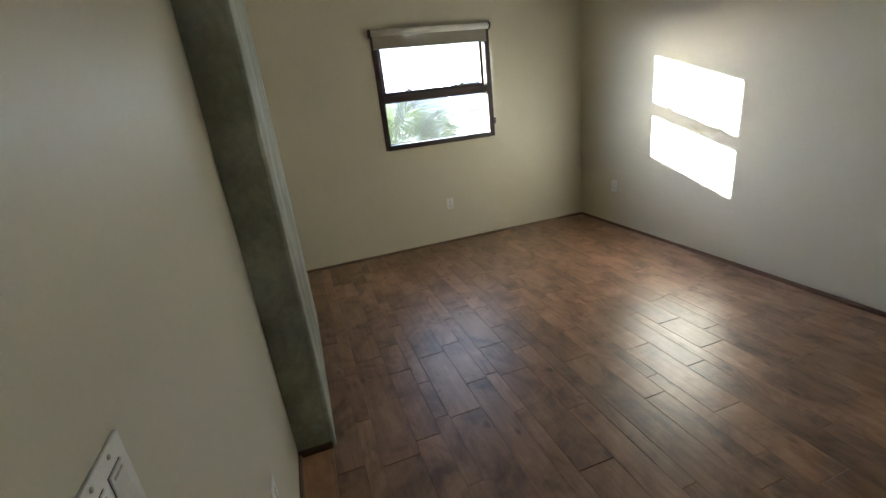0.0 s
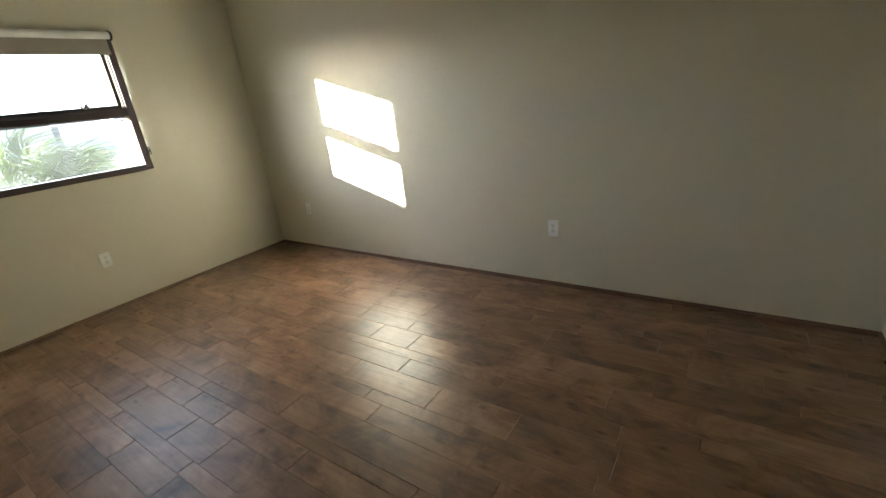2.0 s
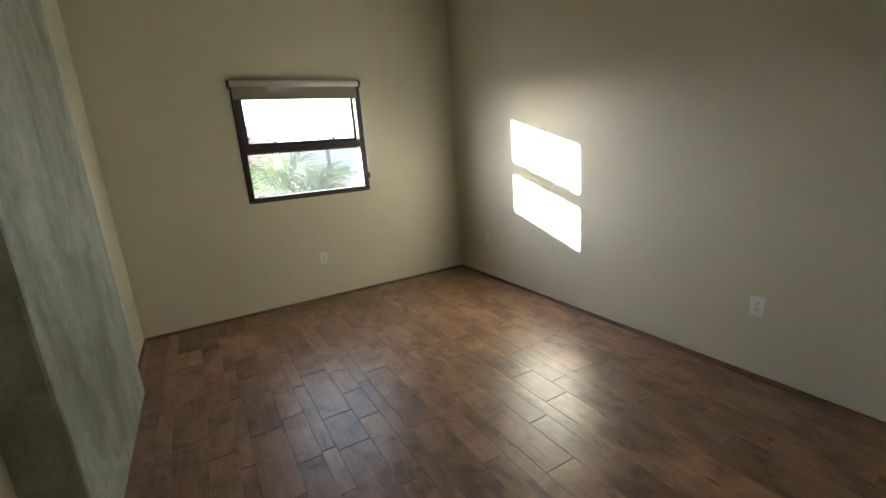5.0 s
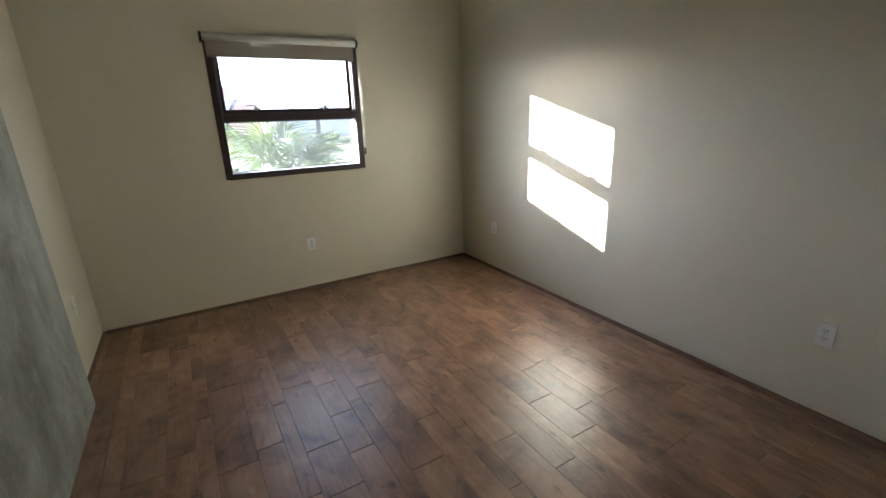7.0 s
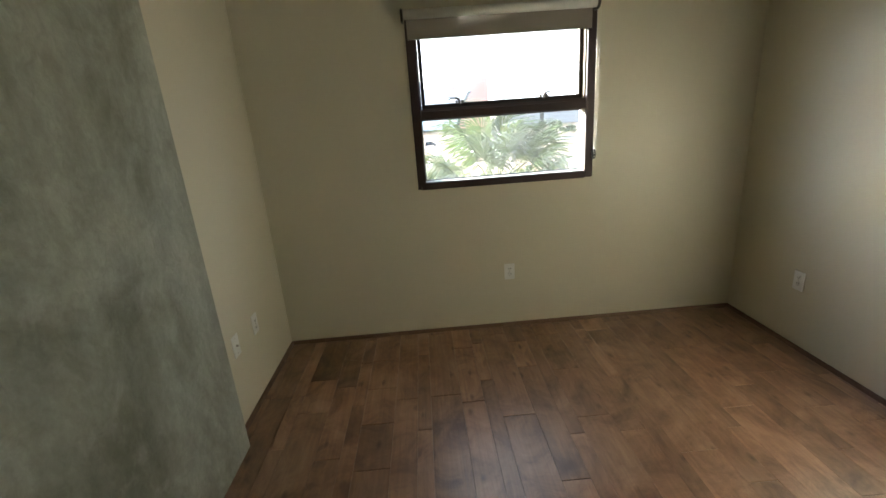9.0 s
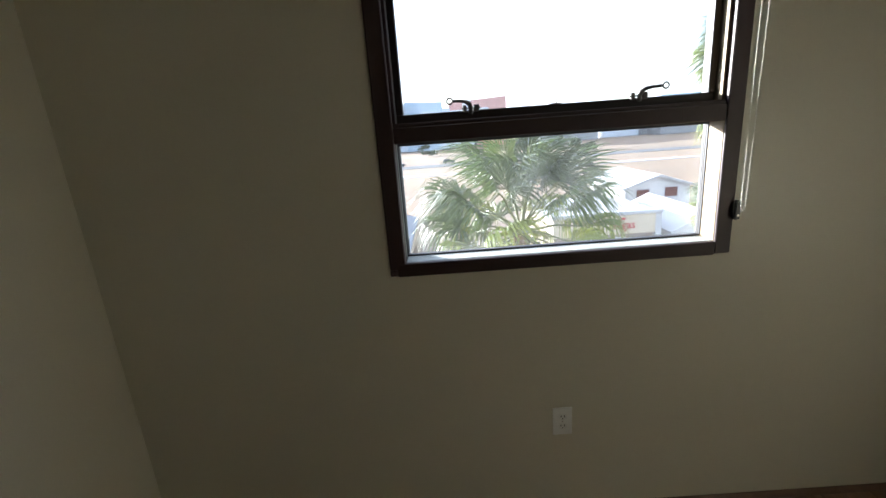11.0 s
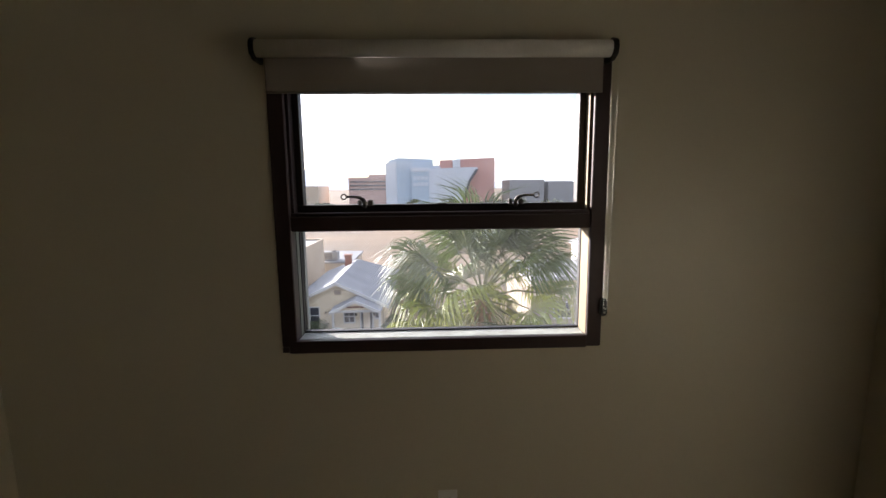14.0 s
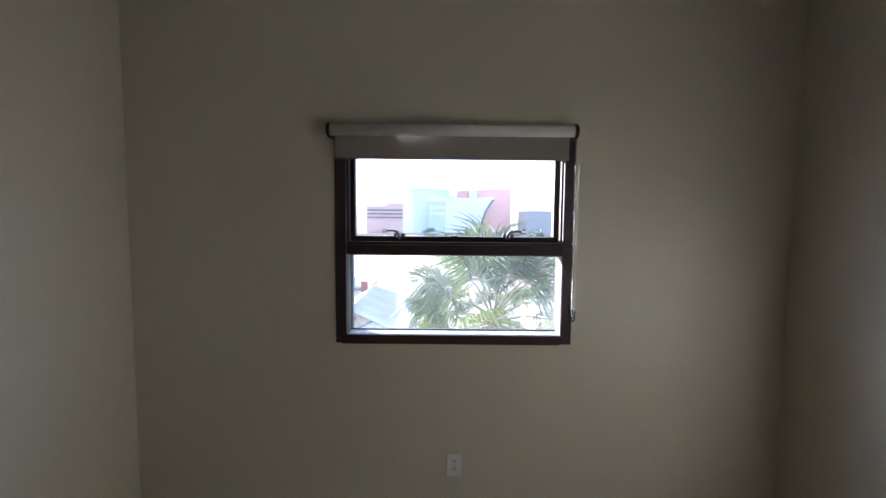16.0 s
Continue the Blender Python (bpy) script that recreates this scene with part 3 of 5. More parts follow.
cam_latch(1.158, False)
cam_latch(1.690, True)
keeper = empty("sash_keeper", pose(1.428, U0 - 0.004, 1.549), "small metal keeper with an upright eye on the sash", "window latch")
boxed("plate", (-0.018, 0, -0.001), (0.018, 0.014, 0.003), HARDWARE, keeper, 0.001)
bm = bmesh.new()
add_tube(bm, [(0.004 + 0.0 * i, 0.007 + 0.0065 * math.cos(a), 0.0095 + 0.0075 * math.sin(a)) for i, a in enumerate([2 * math.pi * k / 16 for k in range(17)])], 0.0014, 6)
part("eye", bm, HARDWARE, keeper, "", True)

# ---- roller blind ----
BY, BZ, BR = 4.140, 2.038, 0.026
blind = empty("roller_blind", pose(1.415, BY, BZ), "pale fabric roller blind, almost fully rolled up over the window", "roller blind")
bm = bmesh.new()
nn = 28
pts_l = [bm.verts.new((-0.560, BR * math.cos(a), BR * math.sin(a))) for a in [2 * math.pi * k / nn for k in range(nn)]]
pts_r = [bm.verts.new((0.553, BR * math.cos(a), BR * math.sin(a))) for a in [2 * math.pi * k / nn for k in range(nn)]]
for k in range(nn):
    bm.faces.new((pts_l[k], pts_l[(k + 1) % nn], pts_r[(k + 1) % nn], pts_r[k]))
bm.faces.new(pts_l)
bm.faces.new(pts_r)
part("rolled_fabric", bm, TUBE, blind, "pale rolled fabric tube", True)
bm = bmesh.new()
cols = 40
top = [[bm.verts.new((-0.545 + 1.085 * i / cols, BR * 0.85 - 0.0015 + 0.002 * math.sin(i * 0.6) * j / 6, -0.006 - (BZ - 1.914) * j / 6)) for i in range(cols + 1)] for j in range(7)]
for j in range(6):
    for i in range(cols):
        bm.faces.new((top[j][i], top[j][i + 1], top[j + 1][i + 1], top[j + 1][i]))
ext = bmesh.ops.extrude_face_region(bm, geom=list(bm.faces))
bmesh.ops.translate(bm, vec=(0, 0.0012, 0), verts=[g for g in ext["geom"] if isinstance(g, bmesh.types.BMVert)])
part("hanging_fabric", bm, SHADE, blind, "grey-brown woven fabric strip")
tubed("hem_bar", [(-0.545, BR * 0.85, 1.912 - BZ), (0.540, BR * 0.85, 1.912 - BZ)], 0.006, SHADE, blind, 10, 0.6)
for x0, x1 in ((-0.575, -0.561), (0.554, 0.570)):
    bm = bmesh.new()
    add_prism(bm, [(0.060, 0.028), (0.060, -0.034), (0.0, -0.036), (-0.026, -0.022), (-0.032, 0.0), (-0.026, 0.022), (0.0, 0.034)], "x", x0, x1)
    bmesh.ops.bevel(bm, geom=list(bm.edges), offset=0.003, segments=2, affect="EDGES")
    part("bracket", bm, BLACK, blind, "black plastic end bracket")
bm = bmesh.new()


def bead(bm, p, r):
    rows = []
    for i in (1, 2, 3):
        th = math.pi * i / 4
        rows.append([bm.verts.new(Vector(p) + Vector((r * math.sin(th) * math.cos(2 * math.pi * k / 6), r * math.sin(th) * math.sin(2 * math.pi * k / 6), r * math.cos(th)))) for k in range(6)])
    t, b = bm.verts.new(Vector(p) + Vector((0, 0, r))), bm.verts.new(Vector(p) - Vector((0, 0, r)))
    for k in range(6):
        j = (k + 1) % 6
        bm.faces.new((t, rows[0][k], rows[0][j]))
        bm.faces.new((b, rows[2][j], rows[2][k]))
        for u in range(2):
            bm.faces.new((rows[u][k], rows[u + 1][k], rows[u + 1][j], rows[u][j]))


zb = 1.185 - BZ
for i in range(142):
    z = -0.01 - i * 0.0072
    if z < zb + 0.012:
        break
    q = (z + 0.01) / (zb + 0.01)
    for sgn in (-1, 1):
        bead(bm, (0.571 + sgn * (0.008 - 0.003 * q), -0.004 - sgn * (0.006 - 0.003 * q), z), 0.0017)
for k in range(5):
    a = math.pi * k / 4
    bead(bm, (0.571 + 0.005 * math.cos(a), -0.004 - 0.003 * math.cos(a), zb + 0.012 - 0.013 * math.sin(a)), 0.0017)
part("bead_chain", bm, STEEL, blind, "steel bead chain loop", True)
tension = empty("chain_tensioner", pose(1.998, YW - 0.006, 1.178), "black plastic chain holder on the window frame", "chain holder")
bm = bmesh.new()
add_prism(bm, [(-0.012, -0.030), (0.008, -0.036), (0.014, -0.028), (0.014, 0.026), (0.006, 0.034), (-0.010, 0.030)], "y", -0.020, 0.0)
bmesh.ops.bevel(bm, geom=list(bm.edges), offset=0.006, segments=3, affect="EDGES")
part("holder_body", bm, BLACK, tension)
bm = bmesh.new()
add_tube(bm, [(0.002, -0.022, -0.018), (0.002, -0.018, -0.018)], 0.004, 10)
part("screw", bm, SCREW, tension)


# ---- plates on the walls ----
def wall_pose(p, face):
    """face: the direction the plate looks to. Local x runs along the wall, y into the room, z up."""
    rz = {"south": 180, "west": 90, "east": -90}[face]
    return pose(*p, 0, 0, rz)


def plate_mesh(w, h):
    bm = bmesh.new()
    add_box(bm, (-w / 2, 0, -h / 2), (w / 2, 0.0055, h / 2), 0.0022, None, 2)
    return bm


def outlet(p, face, label):
    ob = empty("outlet", wall_pose(p, face), label, "wall outlet", "wall outlets")
    part("cover_plate", plate_mesh(0.072, 0.116), PLATE, ob)
    for s in (-1, 1):
        bm = bmesh.new()
        outline = [(0.0155 * math.copysign(min(1, abs(1.15 * math.cos(a))), math.cos(a)), s * 0.0195 + 0.0135 * math.copysign(min(1, abs(1.05 * math.sin(a))), math.sin(a))) for a in [2 * math.pi * (k + 0.5) / 20 for k in range(20)]]
        add_prism(bm, outline, "y", 0.004, 0.0072)
        face_ob = part("receptacle", bm, PLATE_DEVICE, ob)
        for x, hh in ((-0.0065, 0.0045), (0.0065, 0.0038)):
            boxed("slot", (x - 0.0013, 0.0068, s * 0.0195 + 0.003 - hh), (x + 0.0013, 0.0075, s * 0.0195 + 0.003 + hh), SLOT, face_ob)
        bm = bmesh.new()
        add_tube(bm, [(0, 0.0068, s * 0.0195 - 0.0075), (0, 0.0075, s * 0.0195 - 0.0075)], 0.0024, 8)
        part("ground_hole", bm, SLOT, face_ob)
    bm = bmesh.new()
    add_tube(bm, [(0, 0.005, 0), (0, 0.0068, 0)], 0.003, 10)
    part("screw", bm, SCREW, ob)
    return ob


outlet((1.438, YW, 0.413), "south", "white double outlet with a white plate under the window")
outlet((XR, 3.652, 0.413), "west", "white double outlet with a white plate near the sun patch")
outlet((XR, 1.105, 0.425), "west", "white double outlet with a white plate on the bare wall")
outlet((XN, 1.171, 0.408), "east", "white double outlet with a white plate beside the pier")
jack = empty("cable_plate", wall_pose((XL, 3.425, 0.432), "east"), "white plate with a cable jack beside the pier", "wall plate")
part("cover_plate", plate_mesh(0.072, 0.116), PLATE, jack)
tubed("cable_jack", [(0, 0.005, 0), (0, 0.016, 0)], [0.0055, 0.005], SCREW, jack, 12, 1, "threaded metal cable jack")
for s in (-1, 1):
    tubed("screw", [(0, 0.005, s * 0.042), (0, 0.0068, s * 0.042)], 0.003, SCREW, jack, 10)
outlet((XL, 3.687, 0.424), "east", "white double outlet with a white plate near the corner")

switch = empty("light_switch", wall_pose((XN, 0.500, 1.086), "east"), "white three-gang switch plate with flat rocker switches", "light switch")
part("cover_plate", plate_mesh(0.166, 0.116), PLATE, switch)
for k in (-1, 0, 1):
    x = k * 0.046
    boxed("rocker_surround", (x - 0.0172, 0.005, -0.0335), (x + 0.0172, 0.0062, 0.0335), SLOT, switch, 0.0004)
    bm = bmesh.new()
    add_prism(bm, [(0.005, -0.0325), (0.0105, -0.0325), (0.0068, 0.0), (0.0085, 0.0325), (0.005, 0.0325)], "x", x - 0.0163, x + 0.0163)
    part("rocker", bm, PLATE_DEVICE, switch)
    boxed("pilot_slot", (x - 0.011, 0.008, 0.024), (x + 0.011, 0.0091, 0.0275), SCREW, switch, 0.0004)
    for s in (-1, 1):
        tubed("screw", [(x, 0.005, s * 0.0485), (x, 0.0068, s * 0.0485)], 0.003, SCREW, switch, 10)

# ---- outdoors: materials ----
ASPHALT = material("worn_asphalt", (0.07, 0.07, 0.075), 0.85, other=(0.10, 0.10, 0.105), scale=0.6, fine=25, bump=0.3, depth=0.01)
LOT_ASPHALT = material("dark_lot_asphalt", (0.030, 0.031, 0.036), 0.8, other=(0.05, 0.05, 0.055), scale=0.8, fine=25, bump=0.3, depth=0.01)
PAVING = material("pale_concrete_paving", (0.35, 0.35, 0.35), 0.85, other=(0.28, 0.28, 0.28), scale=0.7, fine=18, bump=0.2, depth=0.006)
DIRT = material("desert_dirt", (0.25, 0.165, 0.10), 0.95, other=(0.13, 0.10, 0.07), scale=0.045, fine=0.9, bump=0.3, depth=0.05)
YARD = material("brown_yard_gravel", (0.24, 0.175, 0.125), 0.95, other=(0.14, 0.11, 0.085), scale=0.7, fine=14, bump=0.5, depth=0.03)
DRY_GRASS = material("dry_grass", (0.24, 0.20, 0.11), 0.95, other=(0.16, 0.15, 0.07), scale=0.6, fine=20, bump=0.5, depth=0.03)
LINE_PAINT = material("white_line_paint", (0.75, 0.75, 0.72), 0.7, scale=3, fine=20, bump=0.1)
CREAM_STUCCO = material("cream_house_stucco", (0.72, 0.61, 0.45), 0.9, scale=0.6, fine=30, bump=0.3, depth=0.01)
BEIGE_STUCCO = material("beige_block_wall", (0.66, 0.555, 0.43), 0.9, scale=0.4, fine=20, bump=0.3, depth=0.01)
TAUPE_STUCCO = material("taupe_stucco", (0.36, 0.29, 0.235), 0.9, scale=0.5, fine=25, bump=0.3, depth=0.01)
WHITE_STUCCO = material("white_house_stucco", (0.72, 0.70, 0.67), 0.9, scale=0.6, fine=30, bump=0.3, depth=0.01)
ROOF_GREY = material("grey_composition_roof", (0.30, 0.31, 0.33), 0.9, other=(0.22, 0.23, 0.25), scale=0.7, fine=12, bump=0.5, depth=0.02)
ROOF_WHITE = material("white_coated_roof", (0.46, 0.46, 0.47), 0.8, other=(0.38, 0.38, 0.38), scale=0.4, fine=10, bump=0.2, depth=0.02)
WHITE_TRIM = material("white_wood_trim", (0.58, 0.58, 0.58), 0.6, scale=1, fine=30, bump=0.1)
DARK_PANE = material("dark_house_pane", (0.05, 0.055, 0.07), 0.08, scale=1, fine=10, bump=0)
RED_WOOD = material("red_brown_gate_wood", (0.15, 0.045, 0.03), 0.8, scale=2, fine=30, bump=0.3)
BRICK_RED = material("red_brick", (0.30, 0.11, 0.07), 0.9, scale=6, fine=40, bump=0.4, depth=0.01)
METAL_GREY = material("galvanised_unit", (0.30, 0.31, 0.32), 0.5, 0.3, scale=2, fine=20, bump=0.1)
SIGN_RED = material("red_sign_letters", (0.50, 0.03, 0.04), 0.5, scale=2, fine=20, bump=0)
BLUE_PANEL = material("blue_grey_cladding", (0.42, 0.53, 0.63), 0.5, other=(0.45, 0.56, 0.66), scale=0.05, fine=0.8, bump=0)
PALE_PANEL = material("pale_blue_cladding", (0.62, 0.67, 0.73), 0.5, other=(0.57, 0.63, 0.69), scale=0.05, fine=0.8, bump=0)
RED_PANEL = material("red_cladding", (0.58, 0.31, 0.26), 0.7, other=(0.52, 0.28, 0.24), scale=0.05, fine=0.8, bump=0)
BAND_RED = material("terracotta_band", (0.50, 0.34, 0.30), 0.8, other=(0.44, 0.30, 0.26), scale=0.05, fine=0.8, bump=0)
# distance haze is put into the ridge: pale base colour plus a blue-white glow
RIDGE = material("far_mountain_haze_glow", (0.34, 0.39, 0.48), 1.0, other=(0.40, 0.44, 0.52), scale=0.002, fine=0.02, bump=0)
RIDGE.node_tree.nodes["Principled BSDF"].inputs["Emission Color"].default_value = (0.66, 0.72, 0.82, 1)
RIDGE.node_tree.nodes["Principled BSDF"].inputs["Emission Strength"].default_value = 0.42
BARK = material("palm_bark", (0.17, 0.105, 0.065), 0.9, other=(0.30, 0.20, 0.13), scale=3, stretch=(1, 1, 5), fine=30, bump=0.8, depth=0.02)
BARK_PALE = material("palm_bark_boots", (0.30, 0.19, 0.11), 0.9, other=(0.20, 0.12, 0.07), scale=5, fine=30, bump=0.5, depth=0.01, rand=0.25)
FROND_GREEN = material("palm_frond_green", (0.048, 0.076, 0.030), 0.40, other=(0.10, 0.130, 0.045), scale=1.2, fine=14, bump=0.1, depth=0.004, rand=0.35)
FROND_YELLOW = material("palm_frond_yellow", (0.24, 0.25, 0.065), 0.5, other=(0.14, 0.185, 0.05), scale=1.2, fine=14, bump=0.1, depth=0.004, rand=0.3)
FROND_DEAD = material("palm_frond_dry", (0.27, 0.19, 0.10), 0.8, other=(0.19, 0.13, 0.07), scale=1.5, fine=14, bump=0.2, depth=0.004, rand=0.3)


def leafy(m, share, tint):
    """Lets part of the sun through a leaf."""
    n, l = m.node_tree.nodes, m.node_tree.links
    b, out = n["Principled BSDF"], n["Material Output"]
    thru = n.new("ShaderNodeBsdfTranslucent")
    warm = n.new("ShaderNodeMixRGB")
    warm.blend_type = "MULTIPLY"
    warm.inputs["Fac"].default_value = 1.0
    warm.inputs["Color2"].default_value = (*tint, 1)
    l.new(b.inputs["Base Color"].links[0].from_socket, warm.inputs["Color1"])
    l.new(warm.outputs["Color"], thru.inputs["Color"])
    mix = n.new("ShaderNodeMixShader")
    mix.inputs["Fac"].default_value = share
    l.new(b.outputs[0], mix.inputs[1])
    l.new(thru.outputs[0], mix.inputs[2])
    l.new(mix.outputs[0], out.inputs["Surface"])


leafy(FROND_GREEN, 0.14, (1.9, 1.9, 1.0))
leafy(FROND_YELLOW, 0.22, (1.7, 1.6, 0.8))
leafy(FROND_DEAD, 0.25, (1.6, 1.4, 1.1))
STALK = material("palm_stalk", (0.17, 0.17, 0.07), 0.5, scale=3, fine=30, bump=0.1)
LEAF = material("shrub_leaf", (0.055, 0.085, 0.035), 0.6, other=(0.09, 0.11, 0.05), scale=2, fine=12, bump=0, island=0.4)
TWIG = material("shrub_twig", (0.11, 0.08, 0.055), 0.9)
POLE_WOOD = material("weathered_pole_wood", (0.24, 0.16, 0.10), 0.9, other=(0.15, 0.10, 0.065), scale=3, stretch=(4, 4, 0.5), fine=30, bump=0.6, depth=0.01)
LAMP_SHELL = material("lamp_housing", (0.62, 0.62, 0.55), 0.5, scale=3, fine=30, bump=0.05)
CAR_SILVER = material("grey_car_paint", (0.30, 0.31, 0.33), 0.25, 0.6, scale=1, fine=60, bump=0, coat=0.6)
CAR_DARK = material("dark_car_paint", (0.03, 0.035, 0.05), 0.22, 0.4, scale=1, fine=60, bump=0, coat=0.6)
CAR_WHITE = material("white_car_paint", (0.62, 0.63, 0.65), 0.25, 0.1, scale=1, fine=60, bump=0, coat=0.6)
CAR_GLASS = material("car_window_glass", (0.015, 0.018, 0.022), 0.05, scale=1, fine=40, bump=0)
RUBBER = material("tyre_rubber", (0.015, 0.015, 0.016), 0.85, scale=8, fine=60, bump=0.1)
ALLOY = material("wheel_alloy", (0.55, 0.56, 0.58), 0.3, 0.9)
RED_LAMP = material("red_lamp_lens", (0.30, 0.01, 0.01), 0.2)
CLEAR_LAMP = material("clear_lamp_lens", (0.7, 0.72, 0.75), 0.12)

# ---- outdoors: ground, street ----
KERB_Y = 22.9
G = GROUND
bm = bmesh.new()
vs = [bm.verts.new(p) for p in ((-4000, -2500, G - 0.12), (4000, -2500, G - 0.12), (4000, 5000, G - 0.12), (-4000, 5000, G - 0.12))]
bm.faces.new(vs)
structure(part("ground", bm, DIRT), "bare tan desert ground reaching the horizon", "ground")
structure(boxed("road", (-150, 11.6, G - 0.3), (150, KERB_Y, G - 0.02), ASPHALT), "worn grey asphalt street", "road")
structure(boxed("pavement_near", (-150, YO, G - 0.3), (150, 11.45, G + 0.12), PAVING), "pale concrete pavement below the building", "pavement")
structure(boxed("kerb_near", (-150, 11.45, G - 0.3), (150, 11.6, G + 0.125), PAVING, None, 0.02), "pale concrete kerb", "kerb")
structure(boxed("kerb_far", (-150, KERB_Y, G - 0.3), (150, KERB_Y + 0.16, G + 0.125), PAVING, None, 0.02), "pale concrete kerb", "kerb")
structure(boxed("pavement_far", (-150, KERB_Y + 0.16, G - 0.3), (150, 28.2, G + 0.12), PAVING), "wide pale concrete pavement", "pavement")
structure(boxed("yard", (-150, 28.2, G - 0.3), (150, 62, G + 0.10), YARD), "brown gravel front yards", "yard")
structure(boxed("planting_strip", (13.6, KERB_Y + 0.3, G), (30, 24.7, G + 0.14), YARD), "brown planting strip along the kerb", "planting strip")
structure(boxed("planting_patch", (-8.8, KERB_Y + 0.3, G), (-6.6, 24.6, G + 0.14), YARD), "brown planting patch in the pavement", "planting strip")
structure(boxed("parking_lot", (5.0, 28.2, G), (17.2, 35.1, G + 0.13), LOT_ASPHALT), "fresh dark asphalt parking lot", "parking lot")
structure(boxed("driveway", (5.0, KERB_Y + 0.02, G), (13.4, 28.2, G + 0.135), PAVING), "pale concrete driveway apron", "driveway")
structure(boxed("side_lawn", (17.25, 28.2, G), (25, 34.9, G + 0.12), DRY_GRASS), "dry grass lawn beside the lot", "lawn")
bm = bmesh.new()
add_prism(bm, [(-6.0, 28.1), (-4.3, 28.1), (-4.0, 30.5), (-3.0, 35.0), (-2.6, 36.0), (-4.3, 36.0), (-4.6, 34.0), (-5.4, 30.5)], "z", G, G + 0.135)
structure(part("front_walk", bm, PAVING), "pale concrete path to the front door", "path")
for i, x in enumerate((8.2, 11.3, 14.4)):
    bm = bmesh.new()
    add_prism(bm, [(x, 29.0), (x + 0.16, 29.0), (x + 1.05, 34.2), (x + 0.89, 34.2)], "z", G + 0.12, G + 0.136)
    tagged(part("lot_line", bm, LINE_PAINT), "white painted line on the parking lot", "lot line", "lot lines")
for x in (10.6, 13.6, 16.4):
    bm = bmesh.new()
    add_prism(bm, [(-0.9, 0.13), (-0.9, 0.22), (-0.82, 0.27), (0.82, 0.27), (0.9, 0.22), (0.9, 0.13)], "y", -0.09, 0.09)
    ob = part("wheel_stop", bm, LINE_PAINT)
    ob.matrix_world = pose(x, 34.4, G)
    tagged(ob, "pale concrete wheel stop on the lot", "wheel stop", "wheel stops")
# field, far road and low walls beyond the houses
structure(boxed("far_road", (-900, 150, G - 0.3), (900, 162, G - 0.05), ASPHALT), "grey road across the dirt field", "road")
structure(boxed("far_strip", (-900, 120, G - 0.3), (900, 124, G - 0.03), PAVING), "pale dirt track across the field", "road")
bm = bmesh.new()
pr = [(-4000, G)]
for i in range(81):
    x = -4000 + 100 * i
    pr.append((x, G + 40 + 90 * max(0, noise.noise((i * 0.16, 3.1, 0))) + 60 * noise.noise((i * 0.7, 0.4, 2)) * 0.4 + (125 if -2600 < x < -300 else 0) * math.sin(math.pi * (x + 2600) / 2300)))
pr.append((4000, G))
add_prism(bm, pr, "y", 3600, 3900)
structure(part("backdrop", bm, RIDGE), "grey-blue mountain ridge on the horizon, its pale haze painted as glow", "mountain ridge")


# ---- outdoors: buildings ----
def pane_window(parent, x0, x1, z0, z1, y, bars=(0.5,), trim=WHITE_TRIM, pane_mat=DARK_PANE, w=0.08, cross=False):
    """A window set on a wall that looks towards the street: frame pieces, sill and pane."""
    win = boxed("window", (x0, y - 0.03, z0), (x1, y + 0.02, z1), pane_mat, parent, 0, "dark window pane")
    boxed("frame", (x0 - w, y - 0.06, z0 - w), (x0, y, z1 + w), trim, win)
    boxed("frame", (x1, y - 0.06, z0 - w), (x1 + w, y, z1 + w), trim, win)
    boxed("frame", (x0, y - 0.06, z1), (x1, y, z1 + w), trim, win)
    boxed("sill", (x0 - w, y - 0.10, z0 - w - 0.02), (x1 + w, y, z0), trim, win)
    for b in bars:
        zb_ = z0 + (z1 - z0) * b
        boxed("bar", (x0, y - 0.05, zb_ - 0.025), (x1, y - 0.02, zb_ + 0.025), trim, win)
    if cross:
        xm = (x0 + x1) / 2
        boxed("bar", (xm - 0.02, y - 0.045, z0), (xm + 0.02, y - 0.015, z1), trim, win)
    return win


def gable_roof(parent, x0, x1, y0, y1, eave, top, mat, over=0.4, thick=0.14, hip=0.0):
    """Two slopes with a ridge along y, ends hipped by hip metres at the back."""
    xm = (x0 + x1) / 2
    k = (top - eave) / ((x1 - x0) / 2)
    a, b = x0 - over, x1 + over
    ze = eave - k * over
    for s, xe in (("slope_a", a), ("slope_b", b)):
        bm = bmesh.new()
        lo = [(xe, y0 - over, ze), (xm, y0 - over, top), (xm, y1 - hip, top), (xe, y1 + over, ze)]
        v0 = [bm.verts.new(Vector(p)) for p in lo]
        v1 = [bm.verts.new(Vector(p) + Vector((0, 0, thick))) for p in lo]
        bm.faces.new(v0)
        bm.faces.new(v1)
        for i in range(4):
            bm.faces.new((v0[i], v0[(i + 1) % 4], v1[(i + 1) % 4], v1[i]))
        part("roof_slope", bm, mat, parent)
    if hip:
        bm = bmesh.new()
        vs = [bm.verts.new(p) for p in ((a, y1 + over, ze + thick), (b, y1 + over, ze + thick), (xm, y1 - hip, top + thick))]
        bm.faces.new(vs)
        part("roof_hip", bm, mat, parent)
    for xe in (a, b):
        d = (Vector((xm, 0, top)) - Vector((xe, 0, ze)))
        bm = bmesh.new()
        lo = [(xe, ze - 0.10), (xm, top - 0.10), (xm, top + thick + 0.01), (xe, ze + thick + 0.01)]
        add_prism(bm, lo, "y", y0 - over - 0.05, y0 - over)
        part("barge_board", bm, WHITE_TRIM, parent, "white barge board")


